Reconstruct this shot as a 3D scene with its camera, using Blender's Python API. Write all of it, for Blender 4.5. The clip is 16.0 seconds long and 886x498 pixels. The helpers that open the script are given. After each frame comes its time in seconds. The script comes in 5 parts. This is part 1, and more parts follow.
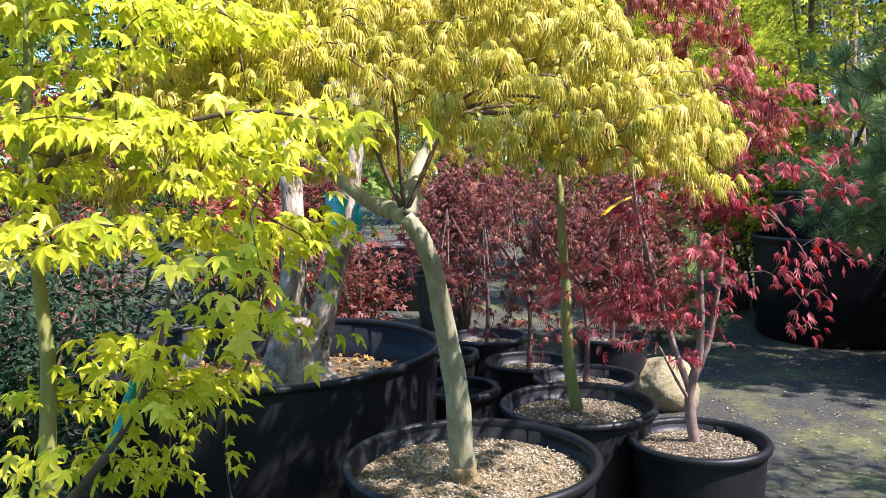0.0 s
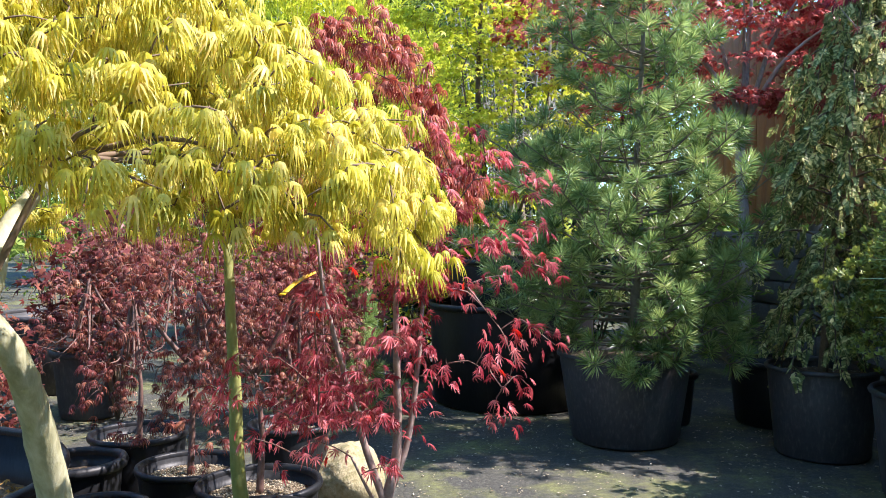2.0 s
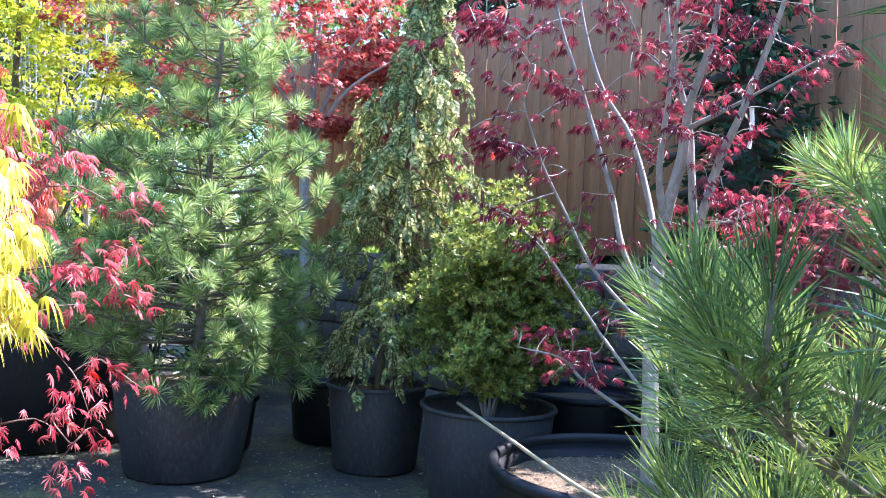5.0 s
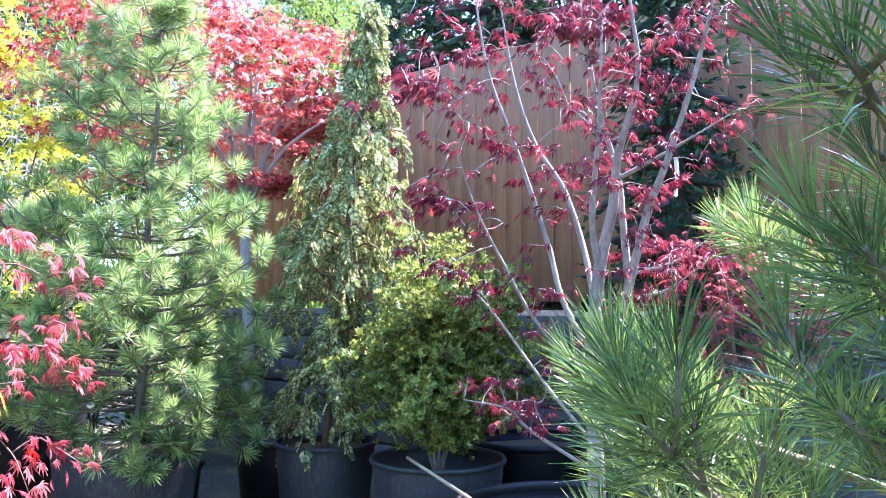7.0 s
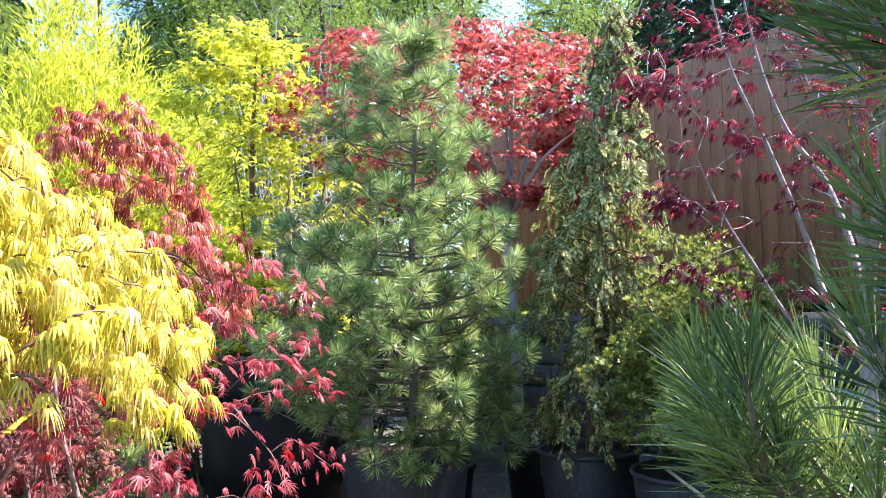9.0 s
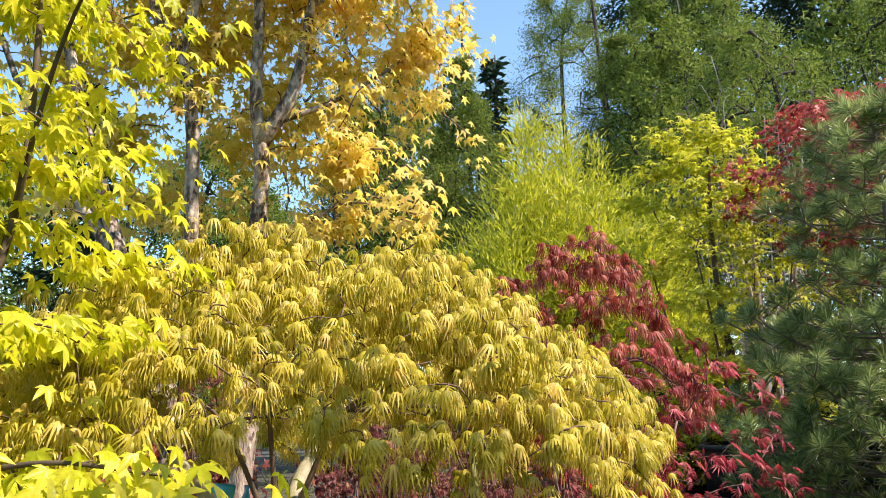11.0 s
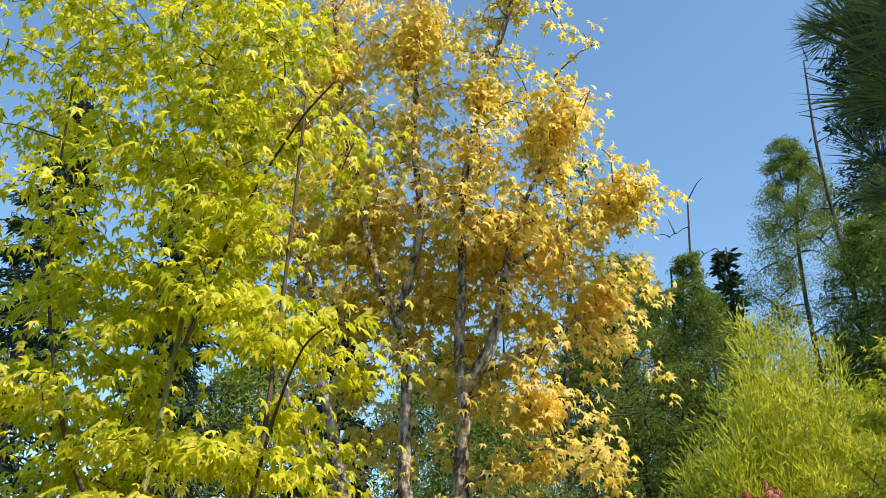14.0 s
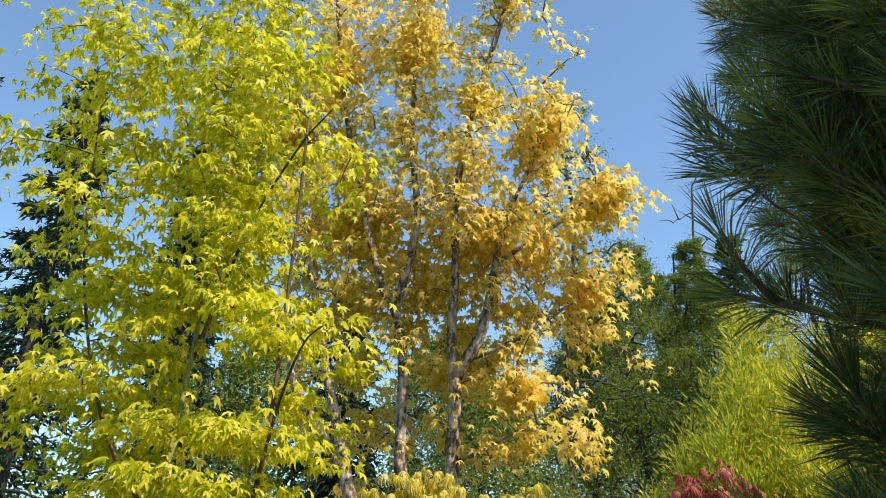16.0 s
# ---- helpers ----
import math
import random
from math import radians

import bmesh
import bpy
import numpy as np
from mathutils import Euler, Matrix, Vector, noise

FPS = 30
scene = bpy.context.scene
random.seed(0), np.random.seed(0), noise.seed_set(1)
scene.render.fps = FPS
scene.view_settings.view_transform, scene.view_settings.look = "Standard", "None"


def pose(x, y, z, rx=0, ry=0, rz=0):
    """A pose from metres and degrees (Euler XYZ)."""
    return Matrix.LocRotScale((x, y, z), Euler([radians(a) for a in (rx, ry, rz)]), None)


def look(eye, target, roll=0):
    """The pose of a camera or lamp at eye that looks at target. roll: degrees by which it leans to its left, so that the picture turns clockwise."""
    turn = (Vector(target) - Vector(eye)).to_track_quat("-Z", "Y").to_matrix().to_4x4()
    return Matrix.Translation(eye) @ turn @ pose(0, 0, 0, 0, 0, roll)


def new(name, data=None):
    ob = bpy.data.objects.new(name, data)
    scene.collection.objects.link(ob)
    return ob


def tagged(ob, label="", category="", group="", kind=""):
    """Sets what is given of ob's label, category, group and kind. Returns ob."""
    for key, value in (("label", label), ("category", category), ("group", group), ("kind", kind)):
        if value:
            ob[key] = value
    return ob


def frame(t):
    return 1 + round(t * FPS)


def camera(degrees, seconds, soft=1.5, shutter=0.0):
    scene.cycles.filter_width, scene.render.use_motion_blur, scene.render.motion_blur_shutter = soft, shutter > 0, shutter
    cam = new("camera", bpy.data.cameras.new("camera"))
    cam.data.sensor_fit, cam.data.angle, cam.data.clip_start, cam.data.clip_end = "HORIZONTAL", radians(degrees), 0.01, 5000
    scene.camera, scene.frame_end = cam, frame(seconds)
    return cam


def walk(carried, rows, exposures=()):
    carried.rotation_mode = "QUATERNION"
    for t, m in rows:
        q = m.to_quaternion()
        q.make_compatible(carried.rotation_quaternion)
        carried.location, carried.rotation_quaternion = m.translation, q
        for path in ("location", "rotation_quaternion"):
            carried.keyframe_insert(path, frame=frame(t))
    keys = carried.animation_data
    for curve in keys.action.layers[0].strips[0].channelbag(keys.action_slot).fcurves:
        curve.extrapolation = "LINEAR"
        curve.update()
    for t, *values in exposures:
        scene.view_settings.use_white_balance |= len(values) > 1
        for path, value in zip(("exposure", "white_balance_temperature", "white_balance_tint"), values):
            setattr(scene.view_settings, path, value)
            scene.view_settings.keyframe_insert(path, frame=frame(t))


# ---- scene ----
cam = camera(57.8, 16.0, 0.9)
PATH = [
    (0, (0.412, 0.453, 1.221), (0.073, 2.416, 1.045), -1.6),
    (0.5, (0.417, 0.558, 1.224), (0.333, 2.55, 1.064), -2.2),
    (1, (0.47, 0.687, 1.232), (0.417, 2.683, 1.109), -1.8),
    (1.5, (0.478, 0.801, 1.226), (0.559, 2.798, 1.154), -0.4),
    (2, (0.414, 0.929, 1.246), (0.871, 2.876, 1.208), -0.2),
    (2.5, (0.376, 0.996, 1.262), (1.159, 2.836, 1.217), -0.1),
    (3, (0.404, 1.066, 1.261), (1.339, 2.834, 1.212), 1.1),
    (3.5, (0.455, 1.106, 1.265), (1.419, 2.858, 1.225), 2.6),
    (4, (0.458, 1.134, 1.269), (1.475, 2.856, 1.232), 2.9),
    (4.5, (0.407, 1.173, 1.274), (1.631, 2.754, 1.245), 2.7),
    (5, (0.373, 1.194, 1.285), (1.79, 2.605, 1.296), 2.5),
    (5.2, (0.369, 1.196, 1.288), (1.819, 2.572, 1.34), 2.2),
    (7.3, (0.34, 1.143, 1.316), (1.843, 2.454, 1.46), -0.1),
    (7.5, (0.345, 1.137, 1.317), (1.809, 2.49, 1.473), -0.5),
    (8, (0.383, 1.093, 1.326), (1.719, 2.574, 1.481), -0.9),
    (8.5, (0.436, 1.036, 1.33), (1.657, 2.611, 1.487), -1.2),
    (9, (0.467, 1.007, 1.326), (1.43, 2.753, 1.483), -1.6),
    (9.5, (0.442, 0.994, 1.343), (1.072, 2.885, 1.502), -2.1),
    (10, (0.401, 0.899, 1.35), (0.686, 2.852, 1.677), -3.6),
    (10.2, (0.404, 0.85, 1.346), (0.586, 2.811, 1.692), -3.7),
    (12.3, (0.55, 0.49, 1.421), (0.141, 2.36, 2.0), -0.1),
    (12.5, (0.562, 0.455, 1.422), (0.133, 2.306, 2.048), -0.2),
    (13, (0.617, 0.406, 1.441), (0.154, 2.19, 2.219), -0.7),
    (13.5, (0.699, 0.371, 1.481), (0.1, 2.089, 2.311), 0.7),
    (14, (0.753, 0.308, 1.482), (0.097, 1.991, 2.341), 1.0),
    (14.5, (0.771, 0.195, 1.451), (0.099, 1.876, 2.302), 0.3),
    (15, (0.817, 0.077, 1.419), (0.13, 1.758, 2.256), 0.3),
    (15.5, (0.872, 0.049, 1.413), (0.186, 1.733, 2.247), 0.5),
    (16, (0.932, 0.041, 1.415), (0.253, 1.735, 2.234), 1.5),
]
walk(cam, [(t, look(eye, target, roll)) for t, eye, target, roll in PATH], [(0, 1.0, 6000, 24), (1, 1.1, 6100, 22), (1.5, 1.2, 6200, 20), (3.5, 1.75, 5900, 26), (5, 2.35, 5700, 28), (7.5, 2.75, 5600, 33), (8.5, 2.25, 5950, 32), (9.5, 1.5, 6500, 30), (10.2, 0.95, 6900, 31), (12.5, 0.35, 7200, 21), (14.5, 0.1, 7000, 20), (15.5, 0.15, 7200, 23), (16, 0.15, 7200, 23)])

# ---- world, sun, exposure ----
SUN_EL, SUN_AZ = radians(53), radians(108)   # azimuth clockwise from +y
world = bpy.data.worlds.new("sky")
scene.world = world
world.use_nodes = True
wn = world.node_tree.nodes
sky = wn.new("ShaderNodeTexSky")
sky.sky_type, sky.sun_disc = "NISHITA", False
sky.sun_elevation, sky.sun_rotation = SUN_EL, SUN_AZ
sky.air_density, sky.dust_density, sky.ozone_density = 1.0, 0.4, 2.0
wn["Background"].inputs["Strength"].default_value = 0.16
tint = wn.new("ShaderNodeMix")
tint.data_type, tint.blend_type = "RGBA", "MULTIPLY"
tint.inputs[0].default_value = 1.0
tint.inputs[7].default_value = (1.01, 1.40, 1.42, 1)
world.node_tree.links.new(sky.outputs[0], tint.inputs[6])
world.node_tree.links.new(tint.outputs[2], wn["Background"].inputs["Color"])
sun_data = bpy.data.lights.new("sun", "SUN")
sun_data.energy, sun_data.angle, sun_data.color = 6.0, radians(0.55), (1.0, 0.94, 0.84)
sun = new("sun", sun_data)
S = Vector((math.sin(SUN_AZ) * math.cos(SUN_EL), math.cos(SUN_AZ) * math.cos(SUN_EL), math.sin(SUN_EL)))
sun.matrix_world = look(S * 40, (0, 0, 0))

# ---- materials ----
rng = np.random.default_rng(7)


def mat_new(name):
    m = bpy.data.materials.new(name)
    m.use_nodes = True
    nt = m.node_tree
    return m, nt, nt.nodes["Principled BSDF"]


def ramp(nt, fac, cols):
    r = nt.nodes.new("ShaderNodeValToRGB")
    e = r.color_ramp.elements
    while len(e) < len(cols):
        e.new(0.5)
    for i, (p, c) in enumerate(cols):
        e[i].position, e[i].color = p, (*c, 1)
    if fac is not None:
        nt.links.new(fac, r.inputs[0])
    return r.outputs[0]


def tex_noise(nt, scale, detail=4, rough=0.6, obj=True, stretch=None):
    c = nt.nodes.new("ShaderNodeTexCoord")
    n = nt.nodes.new("ShaderNodeTexNoise")
    n.inputs["Scale"].default_value, n.inputs["Detail"].default_value, n.inputs["Roughness"].default_value = scale, detail, rough
    src = c.outputs["Object"]
    if stretch:
        mp = nt.nodes.new("ShaderNodeMapping")
        mp.inputs["Scale"].default_value = stretch
        nt.links.new(src, mp.inputs[0])
        src = mp.outputs[0]
    nt.links.new(src, n.inputs["Vector"])
    return n.outputs["Fac"]


def mix(nt, fac, a, b, mode="MIX"):
    m = nt.nodes.new("ShaderNodeMix")
    m.data_type, m.blend_type = "RGBA", mode
    for sock, v in ((m.inputs[0], fac), (m.inputs[6], a), (m.inputs[7], b)):
        if isinstance(v, (int, float)):
            sock.default_value = v
        elif isinstance(v, tuple):
            sock.default_value = (*v, 1)
        else:
            nt.links.new(v, sock)
    return m.outputs[2]


def bump(nt, bs, height, strength=0.4, dist=0.01):
    b = nt.nodes.new("ShaderNodeBump")
    b.inputs["Strength"].default_value, b.inputs["Distance"].default_value = strength, dist
    nt.links.new(height, b.inputs["Height"])
    nt.links.new(b.outputs[0], bs.inputs["Normal"])


def leaf_mat(name, cols, trans=0.4, rough=0.45, gain=1.25, pscale=3.0, spec=0.28):
    """Leaf: glossy diffuse blade with light shining through; the colour varies leaf by leaf and in patches."""
    m, nt, bs = mat_new(name)
    g = nt.nodes.new("ShaderNodeNewGeometry")
    patch = tex_noise(nt, pscale, 2)
    add = nt.nodes.new("ShaderNodeMath")
    add.operation = "MULTIPLY_ADD"
    nt.links.new(patch, add.inputs[0])
    add.inputs[1].default_value = 0.9
    oi = nt.nodes.new("ShaderNodeObjectInfo")
    both = nt.nodes.new("ShaderNodeMath")
    both.operation = "ADD"
    nt.links.new(g.outputs["Random Per Island"], both.inputs[0])
    nt.links.new(oi.outputs["Random"], both.inputs[1])
    fr = nt.nodes.new("ShaderNodeMath")
    fr.operation = "FRACT"
    nt.links.new(both.outputs[0], fr.inputs[0])
    nt.links.new(fr.outputs[0], add.inputs[2])
    sub = nt.nodes.new("ShaderNodeMath")
    sub.operation = "MULTIPLY_ADD"
    nt.links.new(add.outputs[0], sub.inputs[0])
    sub.inputs[1].default_value, sub.inputs[2].default_value = 0.74, -0.2
    col = ramp(nt, sub.outputs[0], cols)
    fine = tex_noise(nt, 90, 3)
    col = mix(nt, 0.25, col, ramp(nt, fine, [(0.3, (0.5, 0.5, 0.5)), (0.7, (1.3, 1.3, 1.3))]), "MULTIPLY")
    nt.links.new(col, bs.inputs["Base Color"])
    bs.inputs["Roughness"].default_value = rough
    bs.inputs["Specular IOR Level"].default_value = spec
    t = nt.nodes.new("ShaderNodeBsdfTranslucent")
    nt.links.new(mix(nt, 1.0, col, (gain, gain, gain * 0.9), "MULTIPLY"), t.inputs[0])
    ms = nt.nodes.new("ShaderNodeMixShader")
    ms.inputs[0].default_value = trans
    nt.links.new(bs.outputs[0], ms.inputs[1])
    nt.links.new(t.outputs[0], ms.inputs[2])
    nt.links.new(ms.outputs[0], nt.nodes["Material Output"].inputs[0])
    return m


def solid_mat(name, cols, scale=8, rough=0.7, bumps=0.3, fine=60, metal=0.0, stretch=None, dist=0.01, spec=0.5):
    m, nt, bs = mat_new(name)
    a = tex_noise(nt, scale, 5, 0.6, stretch=stretch)
    b = tex_noise(nt, fine, 4, 0.6, stretch=stretch)
    col = mix(nt, 0.5, ramp(nt, a, cols), ramp(nt, b, cols))
    oi = nt.nodes.new("ShaderNodeObjectInfo")
    col = mix(nt, 0.35, col, ramp(nt, oi.outputs["Random"], [(0, (0.72, 0.72, 0.72)), (1, (1.2, 1.2, 1.2))]), "MULTIPLY")
    nt.links.new(col, bs.inputs["Base Color"])
    bs.inputs["Roughness"].default_value, bs.inputs["Metallic"].default_value = rough, metal
    bs.inputs["Specular IOR Level"].default_value = spec
    if bumps:
        bump(nt, bs, mix(nt, 0.5, a, b), bumps, dist)
    return m


M_LIME = leaf_mat("lime_leaf", [(0.0, (0.26, 0.34, 0.012)), (0.4, (0.54, 0.55, 0.022)), (0.8, (0.70, 0.67, 0.065)), (1.0, (0.80, 0.71, 0.20))], 0.5, 0.36, 1.4, spec=0.26)
M_LACE = leaf_mat("lace_leaf_gold", [(0.0, (0.22, 0.22, 0.015)), (0.3, (0.46, 0.41, 0.035)), (0.65, (0.63, 0.55, 0.085)), (0.85, (0.72, 0.60, 0.17)), (1.0, (0.68, 0.44, 0.14))], 0.42, pscale=14.0)
M_GOLD = leaf_mat("amber_leaf", [(0.0, (0.56, 0.46, 0.05)), (0.5, (0.80, 0.66, 0.14)), (0.85, (0.87, 0.67, 0.22)), (1.0, (0.76, 0.44, 0.13))], 0.56, 0.45, 1.3, 2.2)
M_RED = leaf_mat("crimson_leaf", [(0.0, (0.15, 0.014, 0.026)), (0.4, (0.36, 0.045, 0.065)), (0.72, (0.55, 0.14, 0.16)), (0.88, (0.64, 0.22, 0.23)), (0.93, (0.72, 0.03, 0.02)), (1.0, (0.74, 0.05, 0.02))], 0.4, 0.36)
M_PLUM = leaf_mat("plum_red_leaf", [(0.0, (0.06, 0.005, 0.014)), (0.45, (0.16, 0.016, 0.036)), (0.8, (0.27, 0.042, 0.068)), (0.94, (0.42, 0.13, 0.14)), (1.0, (0.62, 0.09, 0.05))], 0.35, 0.36)
M_WINE = leaf_mat("wine_lace_leaf", [(0.0, (0.06, 0.012, 0.013)), (0.45, (0.17, 0.04, 0.035)), (0.75, (0.28, 0.095, 0.065)), (1.0, (0.40, 0.20, 0.11))], 0.38, pscale=6.0)
M_RUST = leaf_mat("rust_lace_leaf", [(0.0, (0.14, 0.018, 0.014)), (0.45, (0.31, 0.058, 0.042)), (0.8, (0.47, 0.15, 0.095)), (1.0, (0.56, 0.32, 0.18))], 0.38, pscale=8.0)
M_SCARLET = leaf_mat("scarlet_leaf", [(0.0, (0.16, 0.014, 0.02)), (0.45, (0.40, 0.06, 0.055)), (0.8, (0.58, 0.16, 0.13)), (1.0, (0.66, 0.27, 0.20))], 0.36)
M_PINE = leaf_mat("pine_needle", [(0.0, (0.045, 0.09, 0.03)), (0.4, (0.15, 0.235, 0.075)), (0.8, (0.34, 0.44, 0.16)), (1.0, (0.58, 0.63, 0.24))], 0.34, 0.26, 1.4, 2.0, 0.55)
M_PINE_NEAR = leaf_mat("near_pine_needle", [(0.0, (0.035, 0.07, 0.028)), (0.4, (0.09, 0.16, 0.05)), (0.75, (0.20, 0.29, 0.08)), (1.0, (0.44, 0.52, 0.10))], 0.34, 0.24, 1.4, 2.0, 0.5)
M_VARIEG = leaf_mat("variegated_scale", [(0.0, (0.06, 0.09, 0.03)), (0.4, (0.15, 0.19, 0.07)), (0.6, (0.30, 0.33, 0.12)), (0.76, (0.58, 0.54, 0.24)), (1.0, (0.74, 0.66, 0.34))], 0.3, pscale=8.0, spec=0.12)
M_BOX = leaf_mat("shrub_leaf", [(0.0, (0.06, 0.10, 0.025)), (0.45, (0.18, 0.23, 0.05)), (0.85, (0.38, 0.41, 0.09)), (1.0, (0.48, 0.40, 0.12))], 0.3)
M_FARLIME = leaf_mat("bamboo_leaf", [(0.0, (0.26, 0.32, 0.015)), (0.5, (0.48, 0.51, 0.035)), (1.0, (0.70, 0.65, 0.08))], 0.46, pscale=1.2)
M_FARGREEN = leaf_mat("wood_leaf", [(0.0, (0.055, 0.095, 0.015)), (0.5, (0.15, 0.22, 0.035)), (1.0, (0.30, 0.38, 0.08))], 0.4, 0.6, 1.25, 0.8, 0.15)
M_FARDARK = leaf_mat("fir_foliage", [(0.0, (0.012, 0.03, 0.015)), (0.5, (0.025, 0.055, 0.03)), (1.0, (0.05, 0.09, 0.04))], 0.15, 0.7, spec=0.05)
M_BARK = solid_mat("smooth_olive_bark", [(0.25, (0.13, 0.13, 0.06)), (0.48, (0.32, 0.31, 0.18)), (0.7, (0.54, 0.51, 0.37))], 6, 0.75, 0.6, 60, stretch=(1, 1, 0.45))
M_GREENBARK = solid_mat("green_bark", [(0.25, (0.13, 0.15, 0.03)), (0.5, (0.22, 0.23, 0.06)), (0.75, (0.32, 0.30, 0.12))], 9, 0.7, 0.4, 80, stretch=(1, 1, 0.5))
M_GREYBARK = solid_mat("grey_bark", [(0.25, (0.12, 0.10, 0.085)), (0.5, (0.27, 0.23, 0.20)), (0.75, (0.46, 0.42, 0.38))], 8, 0.8, 0.6, 60, stretch=(1, 1, 0.4))
M_PALEBARK = solid_mat("pale_peeling_bark", [(0.28, (0.06, 0.045, 0.03)), (0.45, (0.24, 0.19, 0.14)), (0.6, (0.40, 0.34, 0.27)), (0.8, (0.54, 0.48, 0.40))], 5, 0.9, 1.0, 26, stretch=(1.6, 1.6, 0.28), dist=0.03)
M_WARMBARK = solid_mat("mottled_maple_bark", [(0.42, (0.045, 0.032, 0.02)), (0.49, (0.13, 0.095, 0.055)), (0.53, (0.36, 0.29, 0.20)), (0.62, (0.66, 0.58, 0.46))], 15, 0.85, 0.8, 48, stretch=(1, 1, 0.5), dist=0.02)
M_TWIG = solid_mat("brown_twig", [(0.3, (0.07, 0.045, 0.025)), (0.7, (0.18, 0.12, 0.07))], 20, 0.8, 0.2)
M_REDTWIG = solid_mat("red_brown_twig", [(0.3, (0.07, 0.035, 0.028)), (0.7, (0.20, 0.11, 0.085))], 20, 0.75, 0.2)
M_PINKBARK = solid_mat("pinkish_maple_bark", [(0.3, (0.11, 0.07, 0.055)), (0.55, (0.24, 0.165, 0.14)), (0.75, (0.36, 0.27, 0.24))], 16, 0.75, 0.3)
M_LIMB = solid_mat("dark_maple_limb", [(0.3, (0.035, 0.026, 0.014)), (0.7, (0.12, 0.09, 0.045))], 18, 0.8, 0.3)
M_PINETWIG = solid_mat("pine_twig", [(0.3, (0.09, 0.075, 0.05)), (0.7, (0.24, 0.20, 0.14))], 20, 0.85, 0.4)
M_POT = solid_mat("black_nursery_plastic", [(0.3, (0.005, 0.0055, 0.007)), (0.6, (0.011, 0.0115, 0.0135)), (0.85, (0.045, 0.045, 0.043))], 4, 0.45, 0.2, 90, stretch=(1, 1, 0.3), spec=0.28)
M_POTGREY = solid_mat("dusty_plastic", [(0.3, (0.014, 0.015, 0.018)), (0.55, (0.036, 0.035, 0.037)), (0.8, (0.14, 0.125, 0.105))], 2.5, 0.6, 0.25, 60, stretch=(1, 1, 0.4))
M_SOIL = solid_mat("potting_soil", [(0.3, (0.05, 0.035, 0.02)), (0.7, (0.16, 0.11, 0.06))], 25, 0.95, 0.8, 120)
M_STRAWSOIL = solid_mat("dry_mulch_bed", [(0.3, (0.10, 0.07, 0.03)), (0.55, (0.28, 0.20, 0.09)), (0.8, (0.40, 0.32, 0.14))], 14, 0.95, 0.8, 90)
M_CHIP = leaf_mat("bark_chip", [(0.0, (0.10, 0.075, 0.045)), (0.4, (0.28, 0.225, 0.145)), (0.8, (0.50, 0.43, 0.31)), (1.0, (0.70, 0.64, 0.51))], 0.0, 0.9, pscale=14.0)
M_LITTER = leaf_mat("dead_leaf_litter", [(0.0, (0.09, 0.05, 0.02)), (0.5, (0.28, 0.16, 0.05)), (1.0, (0.48, 0.31, 0.09))], 0.1, 0.8, spec=0.1)
M_ROCK = solid_mat("buff_boulder", [(0.3, (0.11, 0.11, 0.03)), (0.48, (0.28, 0.23, 0.12)), (0.7, (0.44, 0.38, 0.24))], 9, 0.9, 0.8, 40, dist=0.02)
M_WOOD = solid_mat("cedar_board", [(0.25, (0.165, 0.066, 0.027)), (0.5, (0.26, 0.115, 0.048)), (0.8, (0.36, 0.175, 0.075))], 3, 0.75, 0.35, 25, stretch=(4, 4, 0.25))
M_BLOCK = solid_mat("weathered_concrete", [(0.25, (0.04, 0.038, 0.034)), (0.55, (0.10, 0.095, 0.085)), (0.8, (0.20, 0.19, 0.17))], 4, 0.9, 0.6, 50)
M_TAPE = solid_mat("turquoise_tape", [(0.3, (0.0, 0.30, 0.33)), (0.7, (0.02, 0.48, 0.50))], 6, 0.4, 0.1)
M_YTAG = solid_mat("yellow_plastic_tag", [(0.3, (0.66, 0.38, 0.01)), (0.7, (0.80, 0.52, 0.02))], 9, 0.4, 0.05)
M_WTAG = solid_mat("white_plastic_tag", [(0.3, (0.70, 0.70, 0.68)), (0.7, (0.82, 0.82, 0.80))], 9, 0.45, 0.05)
M_CANE = solid_mat("bamboo_cane", [(0.3, (0.34, 0.26, 0.14)), (0.7, (0.56, 0.46, 0.28))], 12, 0.6, 0.2)
M_SNAG = solid_mat("dead_grey_wood", [(0.3, (0.18, 0.16, 0.14)), (0.7, (0.42, 0.39, 0.35))], 4, 0.9, 0.4)
M_DARKBARK = solid_mat("dark_forest_bark", [(0.3, (0.02, 0.017, 0.013)), (0.7, (0.07, 0.055, 0.04))], 4, 0.9, 0.4)
M_BLACKTUBE = solid_mat("irrigation_tube", [(0.3, (0.05, 0.05, 0.045)), (0.7, (0.11, 0.11, 0.10))], 20, 0.6, 0.1)


